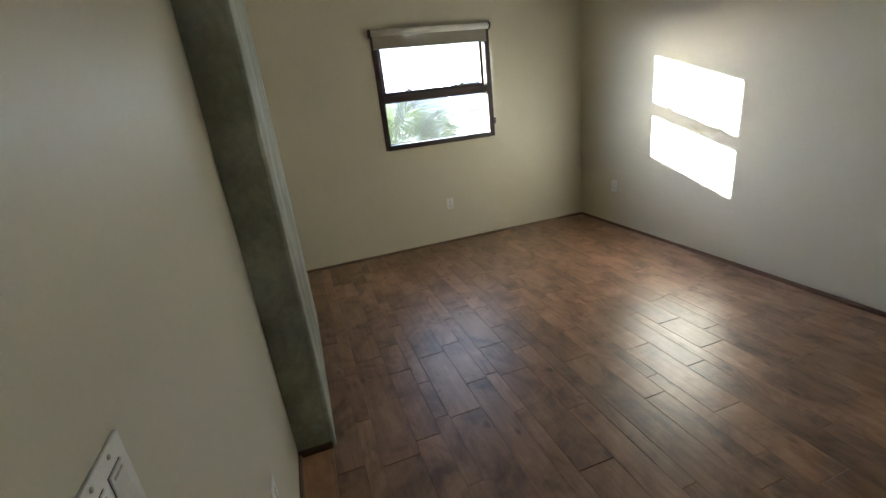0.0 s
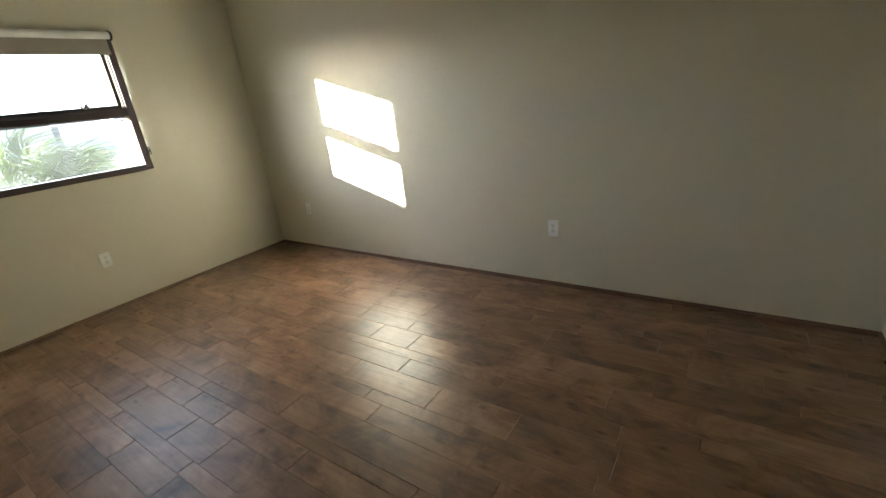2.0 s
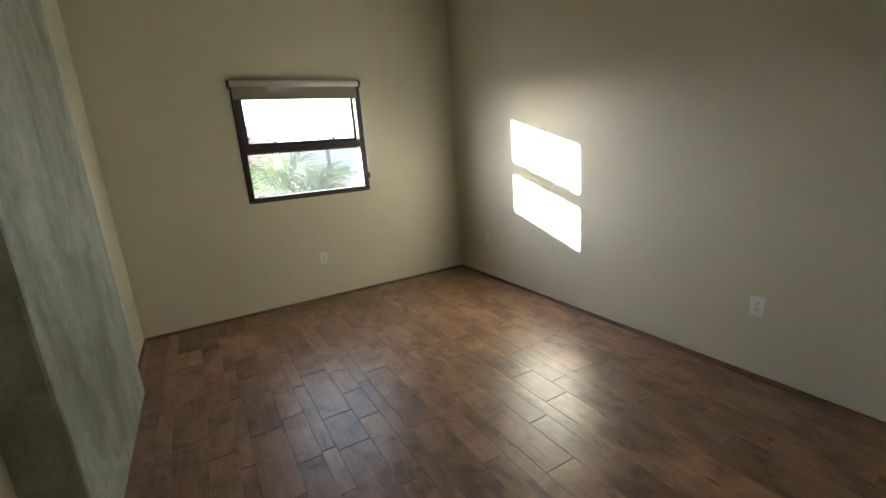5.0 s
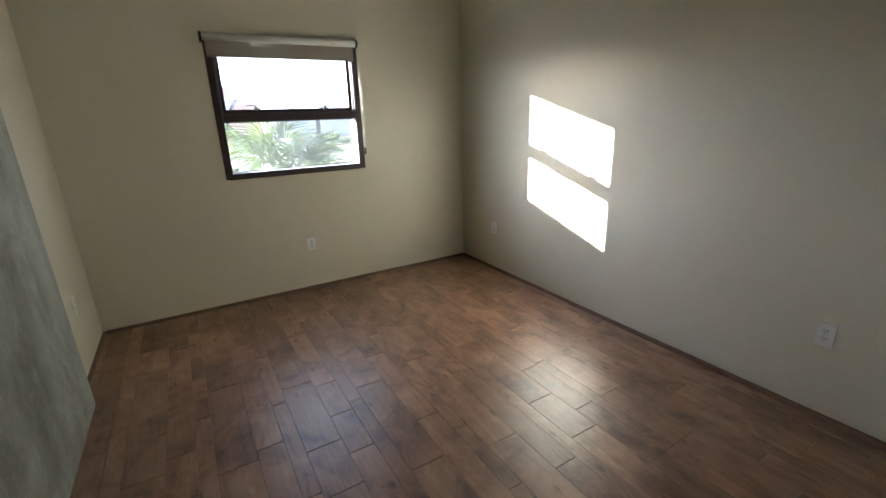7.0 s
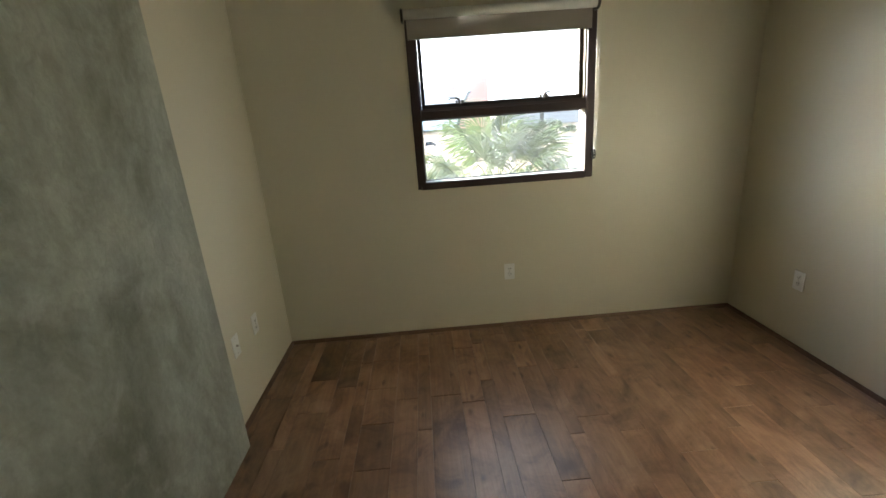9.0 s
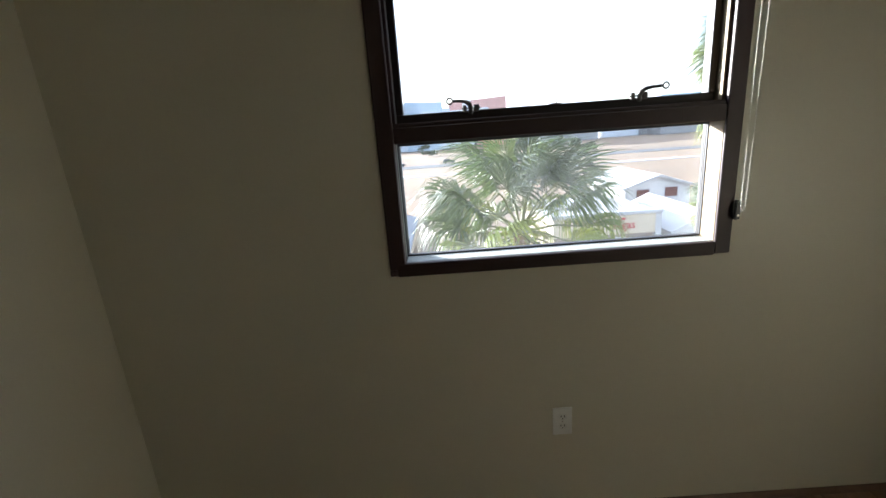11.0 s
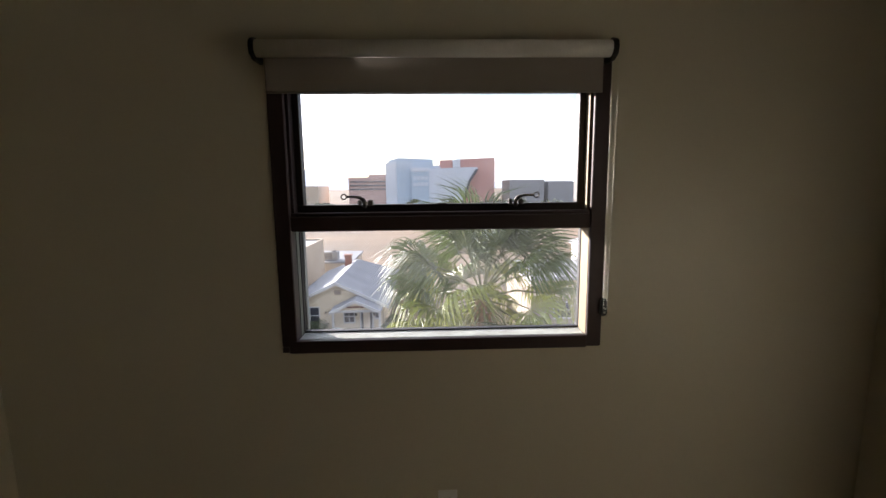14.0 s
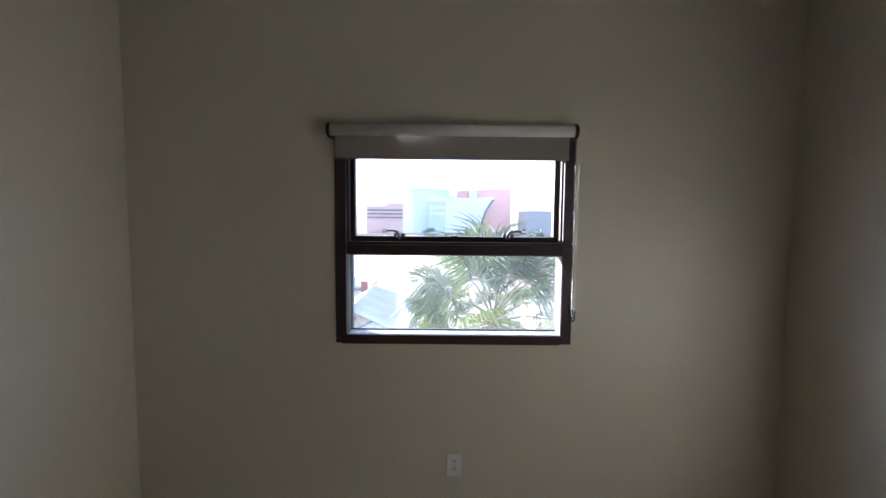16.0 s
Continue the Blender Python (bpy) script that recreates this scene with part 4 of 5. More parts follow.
# cream bungalow with a small porch gable
hx0, hx1, hy0, hy1 = -9.3, -2.2, 35.9, 49.5
EAVE, RIDGE_Z = 2.5, 4.2
house = empty("house", pose(0, -0.5, G), "cream stucco bungalow with a grey gable roof and porch", "house")
bm = bmesh.new()
add_box(bm, (hx0, hy0, 0), (hx1, hy1, EAVE))
part("wall", bm, CREAM_STUCCO, house, "cream stucco wall")
prism("gable_wall", [(hx0, EAVE), (hx1, EAVE), ((hx0 + hx1) / 2, RIDGE_Z)], "y", hy0, hy0 + 0.2, CREAM_STUCCO, house)
gable_roof(house, hx0, hx1, hy0, hy1, EAVE, RIDGE_Z, ROOF_GREY, 0.45, 0.14, 3.4)
pane_window(house, -7.85, -7.2, 1.0, 2.25, hy0)
pane_window(house, -5.25, -4.5, 1.05, 1.95, hy0, (0.5,), WHITE_TRIM, DARK_PANE, 0.08, True)
pane_window(house, -2.85, -2.55, 1.35, 1.95, hy0, ())
boxed("gable_vent", (-5.95, hy0 - 0.06, 3.25), (-5.45, hy0 + 0.02, 3.6), TAUPE_STUCCO, house, 0, "small louvred gable vent")
door = boxed("door", (-3.95, hy0 - 0.05, 0.18), (-3.1, hy0 + 0.02, 2.2), DARK_PANE, house, 0, "dark glazed front door")
for x0, x1 in ((-4.05, -3.95), (-3.1, -3.0)):
    boxed("door_frame", (x0, hy0 - 0.08, 0.18), (x1, hy0, 2.3), WHITE_TRIM, door)
boxed("door_frame", (-3.95, hy0 - 0.08, 2.2), (-3.1, hy0, 2.3), WHITE_TRIM, door)
boxed("door_panel", (-3.78, hy0 - 0.075, 0.5), (-3.27, hy0 - 0.045, 2.0), BEIGE_STUCCO, door)
boxed("porch_slab", (-6.0, 34.2, 0), (-2.2, hy0, 0.2), PAVING, house)
for x in (-5.8, -2.35):
    boxed("porch_post", (x - 0.07, 34.35, 0.2), (x + 0.07, 34.49, 2.25), WHITE_TRIM, house)
boxed("porch_beam", (-5.9, 34.3, 2.25), (-2.25, 34.5, 2.42), WHITE_TRIM, house)
prism("porch_gable", [(-5.75, 2.42), (-2.45, 2.42), (-4.1, 3.1)], "y", 34.36, 34.46, CREAM_STUCCO, house)
gable_roof(house, -5.7, -2.5, 34.35, hy0, 2.42, 3.15, ROOF_GREY, 0.3, 0.1)
chim = boxed("chimney", (-6.75, 44.6, 2.9), (-6.15, 45.2, 4.9), BRICK_RED, house, 0.02, "red brick chimney")
boxed("chimney_cap", (-6.82, 44.53, 4.9), (-6.08, 45.27, 5.0), BRICK_RED, chim)
digits = bpy.data.curves.new("digits", "FONT")
digits.body = "616"
digits.size, digits.extrude = 0.42, 0.02
number = new("house_number", digits)
number.parent = house
number.matrix_basis = pose(-6.75, hy0 - 0.03, 1.72, 90, 0, 0)
digits.materials.append(SLOT)
number["label"] = "dark house number on the wall"
for x0, x1, z in ((-4.75, -4.35, 2.60), (-4.30, -3.80, 2.62), (-3.75, -3.45, 2.60)):
    boxed("porch_lettering", (x0, 34.30, z), (x1, 34.355, z + 0.10), RED_WOOD, house, 0, "small dark red lettering")
for x in (-4.35, -2.95):
    boxed("porch_lamp", (x - 0.07, hy0 - 0.16, 1.55), (x + 0.07, hy0, 1.85), SLOT, house, 0.02)

# garden shelter with white railings
arbor = empty("garden_shelter", pose(-8.75, 32.2, G + 0.1), "small white six-sided garden shelter with railings", "garden shelter")
hexa = [(1.15 * math.cos(math.pi / 6 + k * math.pi / 3), 1.15 * math.sin(math.pi / 6 + k * math.pi / 3)) for k in range(6)]
prism("base", [(1.1 * p[0], 1.1 * p[1]) for p in hexa], "z", 0, 0.15, WHITE_TRIM, arbor)
for k in range(6):
    a, b = Vector((*hexa[k], 0)), Vector((*hexa[(k + 1) % 6], 0))
    boxed("post", a + Vector((-0.06, -0.06, 0.15)), a + Vector((0.06, 0.06, 2.3)), WHITE_TRIM, arbor)
    for z in (0.25, 0.95, 2.25):
        tubed("rail", [a + Vector((0, 0, z)), b + Vector((0, 0, z))], 0.05, WHITE_TRIM, arbor, 6)
    if k != 4:
        for j in range(1, 7):
            p = a.lerp(b, j / 7)
            tubed("baluster", [p + Vector((0, 0, 0.25)), p + Vector((0, 0, 0.95))], 0.022, WHITE_TRIM, arbor, 5)
bm = bmesh.new()
low = [bm.verts.new((1.3 * p[0], 1.3 * p[1], 2.3)) for p in hexa]
tip = bm.verts.new((0, 0, 3.0))
bm.faces.new(low)
for k in range(6):
    bm.faces.new((low[k], low[(k + 1) % 6], tip))
part("roof", bm, BEIGE_STUCCO, arbor)

# white picket fence with an arched gate
FY = 29.9


def picket_run(x0, x1, label):
    run = empty("picket_fence", pose(x0, FY, G + 0.1), label, "fence", "white fences")
    w = x1 - x0
    for z in (0.22, 0.95):
        boxed("rail", (0, -0.03, z), (w, 0.03, z + 0.08), WHITE_TRIM, run)
    n = int(w / 0.155)
    base = None
    for i in range(n + 1):
        if base is None:
            base = boxed("picket", (-0.024, -0.045, 0.05), (0.024, -0.02, 1.12), WHITE_TRIM, run)
            continue
        p = base.copy()
        scene.collection.objects.link(p)
        p.location = (i * w / n, 0, 0)
    for i in range(int(w / 2.4) + 1):
        boxed("post", (i * 2.4 - 0.06, -0.06, 0), (i * 2.4 + 0.06, 0.06, 1.25), WHITE_TRIM, run)
    return run


picket_run(-12.4, -5.75, "white picket fence in front of the bungalow yard")
picket_run(-4.25, 3.5, "white picket fence in front of the bungalow yard")
arch = empty("garden_arch", pose(-4.75, FY + 0.25, G + 0.1), "white metal garden arch over the path", "garden arch")
for y in (-0.25, 0.25):
    pts = [(-0.65, y, 0), (-0.65, y, 1.5)] + [(-0.65 * math.cos(a), y, 1.5 + 0.62 * math.sin(a)) for a in [math.pi * k / 12 for k in range(1, 12)]] + [(0.65, y, 1.5), (0.65, y, 0)]
    tubed("hoop", pts, 0.045, WHITE_TRIM, arch, 6)
for k in range(13):
    a = math.pi * k / 12
    tubed("rung", [(-0.65 * math.cos(a), -0.25, 1.5 + 0.62 * math.sin(a)), (-0.65 * math.cos(a), 0.25, 1.5 + 0.62 * math.sin(a))], 0.022, WHITE_TRIM, arch, 5)

# flat-roofed beige building beside the bungalow
block = empty("flat_roof_building", pose(0, 0, G), "beige flat-roofed block building with a white roof", "commercial building")
boxed("wall", (-32, 34.2, 0), (-11.6, 56, 5.0), BEIGE_STUCCO, block, 0, "plain beige wall")
boxed("roof", (-31.8, 34.4, 5.0), (-11.8, 55.8, 5.05), ROOF_WHITE, block, 0, "white coated roof")
for lo, hi in (((-32, 34.2, 5.0), (-11.6, 34.4, 5.25)), ((-32, 55.8, 5.0), (-11.6, 56, 5.25)), ((-11.8, 34.4, 5.0), (-11.6, 55.8, 5.25)), ((-32, 34.4, 5.0), (-31.8, 55.8, 5.25))):
    boxed("parapet", lo, hi, BEIGE_STUCCO, block)


def roof_unit(p, s, label):
    u = empty("rooftop_unit", Matrix.Translation(p), label, "air conditioner", "rooftop units")
    boxed("housing", (-s, -0.7 * s, 0.1), (s, 0.7 * s, 1.15 * s), METAL_GREY, u, 0.03)
    for x in (-0.8 * s, 0.8 * s):
        boxed("skid", (x - 0.06, -0.7 * s, 0), (x + 0.06, 0.7 * s, 0.1), METAL_GREY, u)
    for i in range(6):
        z = 0.25 + i * 0.13 * s
        boxed("louvre", (-0.85 * s, -0.7 * s - 0.02, z), (0.3 * s, -0.7 * s, z + 0.06), SLOT, u)
    tubed("fan_cowl", [(0.4 * s, 0, 1.15 * s), (0.4 * s, 0, 1.15 * s + 0.12)], 0.35 * s, SLOT, u, 16)
    return u


roof_unit((-15.5, 45, G + 5.05), 1.1, "grey rooftop air unit on the white roof")
roof_unit((-18.5, 38.5, G + 5.05), 0.8, "grey rooftop air unit on the white roof")
shed = empty("rear_building", pose(0, 0, G), "low beige building with a flat roof behind the bungalow", "building")
boxed("wall", (-19, 57.0, 0), (-8.5, 66, 2.0), BEIGE_STUCCO, shed)
boxed("roof", (-19.2, 56.8, 2.0), (-8.3, 66.2, 2.2), ROOF_GREY, shed)
roof_unit((-11.3, 58.4, G + 2.2), 0.95, "grey rooftop air unit on a low roof")

# sign building
shop = empty("shop_building", pose(-0.3, -0.5, G), "taupe stucco shop with a pale cornice and red sign letters", "shop")
boxed("wall", (9.6, 35.2, 0), (17.4, 46, 3.3), TAUPE_STUCCO, shop, 0, "taupe stucco wall")
boxed("sign_band", (9.5, 35.02, 2.45), (17.55, 35.2, 3.75), CREAM_STUCCO, shop, 0, "cream sign band")
boxed("cornice", (9.35, 34.88, 3.75), (17.7, 35.5, 4.0), WHITE_TRIM, shop, 0.04, "pale moulded cornice")
boxed("cornice", (17.4, 35.5, 3.3), (17.7, 46.2, 3.75), WHITE_TRIM, shop, 0.03)
boxed("corner_return", (17.25, 35.0, 2.2), (17.72, 35.6, 3.76), WHITE_TRIM, shop, 0.02)
boxed("roof", (9.6, 35.5, 3.3), (17.4, 46, 3.5), ROOF_WHITE, shop, 0, "white flat roof")
pane_window(shop, 14.15, 15.0, 1.15, 2.15, 35.2, (0.5,), WHITE_TRIM, DARK_PANE, 0.09)
pane_window(shop, 11.3, 12.6, 1.15, 2.15, 35.2, (0.5,), WHITE_TRIM, DARK_PANE, 0.09)
txt = bpy.data.curves.new("letters", "FONT")
txt.body = "vegas"
txt.size, txt.extrude = 0.80, 0.03
txt.align_x = "CENTER"
letters = new("sign_letters", txt)
letters.parent = shop
letters.matrix_basis = pose(14.85, 34.98, 2.82, 90, 0, 0)
letters.data.materials.append(SIGN_RED)
letters["label"] = "red lettering on the sign band"
shop.scale = (1, 1, 1.14)
boxed("sign_mark", (14.6, 34.98, 3.42), (14.95, 35.02, 3.56), SIGN_RED, shop, 0, "small red sign mark")
roof_unit((12.2, 39.5, G + 3.5), 0.7, "grey rooftop air unit on the shop roof")

# pale house beside the lot, gable towards the street
side = empty("house", pose(0.4, -0.5, G), "white stucco house with a pale roof beside the lot", "house")
boxed("wall", (18.1, 35.3, 0), (23.2, 45, 2.75), WHITE_STUCCO, side)
prism("gable_wall", [(18.1, 2.75), (23.2, 2.75), (20.65, 4.0)], "y", 35.3, 35.5, WHITE_STUCCO, side)
gable_roof(side, 18.1, 23.2, 35.3, 45, 2.75, 4.0, ROOF_WHITE, 0.35, 0.12)
pane_window(side, 21.0, 21.9, 0.95, 2.3, 35.3, (0.5,), SLOT, DARK_PANE, 0.1, True)
boxed("porch_post", (18.3, 34.6, 0), (18.45, 34.75, 2.5), SLOT, side)
gate = empty("wood_gate", pose(17.6, 35.0, G + 0.1), "red-brown board gate between the houses", "gate")
for i in range(7):
    boxed("board", (i * 0.2 - 0.6, -0.03, 0.02), (i * 0.2 - 0.42, 0.0, 1.7 + 0.1 * math.sin(i)), RED_WOOD, gate)
for z in (0.4, 1.4):
    boxed("rail", (-0.6, 0.0, z), (0.8, 0.05, z + 0.1), RED_WOOD, gate)
# further house with red windows
back = empty("house", pose(-1.6, 0, G), "white stucco house with red-brown shuttered windows further back", "house")
boxed("wall", (24.4, 54, 0), (32.2, 66, 3.2), WHITE_STUCCO, back)
prism("gable_wall", [(24.4, 3.2), (32.2, 3.2), (28.3, 4.5)], "y", 54, 54.2, WHITE_STUCCO, back)
gable_roof(back, 24.4, 32.2, 54, 66, 3.2, 4.5, ROOF_WHITE, 0.5, 0.15)
pane_window(back, 25.8, 27.3, 1.7, 2.9, 54, (), WHITE_TRIM, RED_WOOD, 0.1)
pane_window(back, 29.2, 30.7, 1.9, 3.0, 54, (), WHITE_TRIM, RED_WOOD, 0.1)

# large clinic block far off, blue and red cladding
FARY = 300.0


def far_box(name, parent, sx0, sx1, sz0, sz1, mat, deep=30, near=0.0, label="", slope=0.0):
    """A block given by the slopes of its edges as seen from the room (across and up per metre ahead)."""
    d = FARY - 3.4 - near
    x0, x1, z1 = 1.4 + sx0 * d, 1.4 + sx1 * d, 1.53 + sz1 * d
    z0 = 1.53 + sz0 * d if sz0 is not None else GROUND
    bm = bmesh.new()
    add_prism(bm, [(x0, z0), (x1, z0), (x1, z1 + slope), (x0, z1)], "y", FARY - near, FARY - near + deep)
    return part(name, bm, mat, parent, label)


clinic = empty("clinic_building", pose(0, 0, 0), "large modern block with blue and red cladding far off", "office building")
far_box("low_wing", clinic, -0.181, -0.03, None, 0.0245, BAND_RED, 30, 2, "banded terracotta wing")
far_box("low_wing", clinic, -0.135, -0.03, 0.0245, 0.031, BAND_RED, 28, 1)
far_box("blue_tower", clinic, -0.071, 0.012, None, 0.068, BLUE_PANEL, 30, 4, "blue-grey clad tower", -1.3)
far_box("pale_tower", clinic, -0.096, -0.071, None, 0.056, PALE_PANEL, 30, 3, "pale tower", 1.6)
far_box("tower_cap", clinic, -0.088, -0.071, 0.0562, 0.063, BLUE_PANEL, 24, 2, "", 0.6)
far_box("red_tower", clinic, 0.029, 0.154, None, 0.061, RED_PANEL, 34, 3, "red clad tower", 1.7)
far_box("link_roof", clinic, 0.012, 0.029, None, 0.050, PALE_PANEL, 20, 2)
bm = bmesh.new()
fd = FARY - 3.4 - 8
add_prism(bm, [(1.4 + a_ * fd, 1.53 + h_ * fd) for a_, h_ in ((0.003, -0.036), (0.082, -0.036), (0.094, 0.012), (0.116, 0.042), (0.113, 0.046), (0.003, 0.043))], "y", FARY - 8, FARY + 22)
part("pale_block", bm, PALE_PANEL, clinic, "pale angled block with a leaning prow")
bm = bmesh.new()
add_prism(bm, [(1.4 + a_ * fd, 1.53 + h_ * fd) for a_, h_ in ((0.078, -0.036), (0.085, -0.036), (0.098, 0.012), (0.117, 0.041), (0.110, 0.041), (0.094, 0.016))], "y", FARY - 8.6, FARY - 8.02)
part("prow_band", bm, DARK_PANE, clinic, "dark curved prow glazing")
far_box("pale_fin", clinic, 0.058, 0.075, 0.0455, 0.062, PALE_PANEL, 20, 7, "", 0.8)
far_box("blue_entry", clinic, -0.036, 0.003, None, 0.037, BLUE_PANEL, 20, 9, "dark blue entrance block")
for i in range(3):
    far_box("window_band", clinic, -0.178, -0.05, -0.004 + 0.0085 * i, -0.0005 + 0.0085 * i, DARK_PANE, 1, 2.5)
for i in range(14):
    far_box("cladding_rib", clinic, -0.068 + 0.0056 * i, -0.0665 + 0.0056 * i, 0.044, 0.058, PALE_PANEL, 1, 4.4)
for j in range(2):
    for i in range(4):
        far_box("window", clinic, -0.033 + 0.009 * i, -0.027 + 0.009 * i, 0.004 + 0.014 * j, 0.012 + 0.014 * j, PALE_PANEL, 1, 9.4)
far_box("portal", clinic, -0.038, 0.006, 0.037, 0.046, PALE_PANEL, 18, 9.6, "pale portal frame")
for i in range(6):
    far_box("wall_panel", clinic, 0.034 + 0.02 * i, 0.0345 + 0.02 * i, 0.0465, 0.060, BAND_RED, 1, 3.4)
offices = empty("office_building", pose(0, 0, 0), "dark blue and pale office blocks far off", "office building")
far_box("dark_block", offices, 0.495, 0.592, None, 0.0445, BLUE_PANEL, 30, 2, "blue clad block")
far_box("pale_block", offices, 0.45, 0.495, None, 0.042, METAL_GREY, 30, 3, "grey block")
far_box("low_block", offices, 0.37, 0.45, None, 0.024, PALE_PANEL, 30, 4, "pale low block")
for i in range(3):
    far_box("window_band", offices, 0.38, 0.45, 0.006 + 0.007 * i, 0.009 + 0.007 * i, DARK_PANE, 1, 4.5)
far_box("window_band", offices, 0.455, 0.490, 0.026, 0.031, DARK_PANE, 1, 3.5)
far = empty("warehouse_row", pose(0, 0, 0), "low pale warehouse row far off beyond the field", "warehouse")
for a, b, h in ((0.19, 0.27, 0.016), (0.28, 0.36, 0.012), (-0.36, -0.25, 0.006), (-0.60, -0.45, 0.004), (0.5, 0.8, 0.014), (0.9, 1.3, 0.012)):
    far_box("hall", far, a, b, None, h, METAL_GREY if h > 0.01 else BEIGE_STUCCO, 30, 20)
sets = [(-0.481, 0.068), (-0.455, 0.030), (-0.417, 0.055), (0.36, 0.040)]
for a, h in sets:
    x = 1.4 + a * 400
    ob = tubed("mast", [(x, 403, GROUND), (x, 403, 1.5 + h * 400)], [0.5, 0.2], METAL_GREY, None, 6)
    tagged(ob, "thin grey mast on the skyline", "mast", "masts")


# ---- outdoors: plants ----
def frond_mesh(name, seed, petiole, blade, segs, droop, mat):
    """One fan frond: a stalk along +x from the origin, and narrow folded blades that split and hang at the tips."""
    r = random.Random(seed)
    bm = bmesh.new()
    tip = Vector((petiole * 0.96, 0, -0.10 * petiole))
    add_tube(bm, [(0, 0, 0), (petiole * 0.5, 0, 0.015), tip], [0.022, 0.014, 0.011], 5)
    for f in bm.faces:
        f.material_index = 1
    for i in range(segs):
        a = radians(-118 + 236 * i / (segs - 1)) + r.uniform(-0.03, 0.03)
        ln = blade * (0.80 + 0.20 * math.cos(a)) * r.uniform(0.86, 1.08)
        way = Vector((math.cos(a), math.sin(a), 0.0))
        across = Vector((-math.sin(a), math.cos(a), 0))
        w = radians(236) / segs * 0.54 * ln * r.uniform(0.92, 1.08)
        hang = droop * r.uniform(0.6, 1.4)
        up_ = r.uniform(-0.07, 0.07)
        prev = None
        steps = 8
        for s in range(steps + 1):
            u = s / steps
            ext = u if u < 0.62 else 0.62 + (u - 0.62) * max(0.25, 1 - 0.75 * hang)
            drop = -0.05 * u * u - (hang * max(0, u - 0.52) ** 1.5 * 1.9)
            lift = up_ * u + 0.10 * math.sin(min(1.0, u * 1.3) * math.pi * 0.8) * (1 - 0.5 * abs(math.sin(a)))
            c = tip + way * (ln * ext) + Vector((0, 0, ln * (drop + lift)))
            wid = w * u if u < 0.5 else w * 0.5 * (1 - (u - 0.5) / 0.5) ** 0.8
            wid = max(wid, 0.0012)
            fold = Vector((0, 0, 0.75 * wid))
            row = [bm.verts.new(c - across * wid + fold), bm.verts.new(c), bm.verts.new(c + across * wid + fold)]
            if prev:
                bm.faces.new((prev[0], prev[1], row[1], row[0]))
                bm.faces.new((prev[1], prev[2], row[2], row[1]))
            prev = row
        # a hanging thread-like half
        for _ in range(2 if hang > 0.15 else 0):
            q = tip + way * (ln * r.uniform(0.55, 0.72))
            bot = q + way * 0.05 + Vector((r.uniform(-0.03, 0.03), r.uniform(-0.03, 0.03), -ln * r.uniform(0.3, 0.62)))
            v = [bm.verts.new(q - across * 0.005), bm.verts.new(q + across * 0.005), bm.verts.new(bot)]
            bm.faces.new(v)
    me = bpy.data.meshes.new(name)
    bm.to_mesh(me)
    bm.free()
    me.materials.append(mat)
    me.materials.append(STALK)
    for p in me.polygons:
        p.use_smooth = p.material_index == 1
    return me


FRONDS_GREEN = [frond_mesh("frond_green", k, 0.98, 0.90, 48, 0.30 + 0.28 * k, FROND_GREEN) for k in range(3)]
FRONDS_YELLOW = [frond_mesh("frond_yellow", 10 + k, 0.92, 0.86, 44, 0.75 + 0.3 * k, FROND_YELLOW) for k in range(2)]
FRONDS_DEAD = [frond_mesh("frond_dry", 20 + k, 0.7, 0.8, 36, 1.1, FROND_DEAD) for k in range(2)]


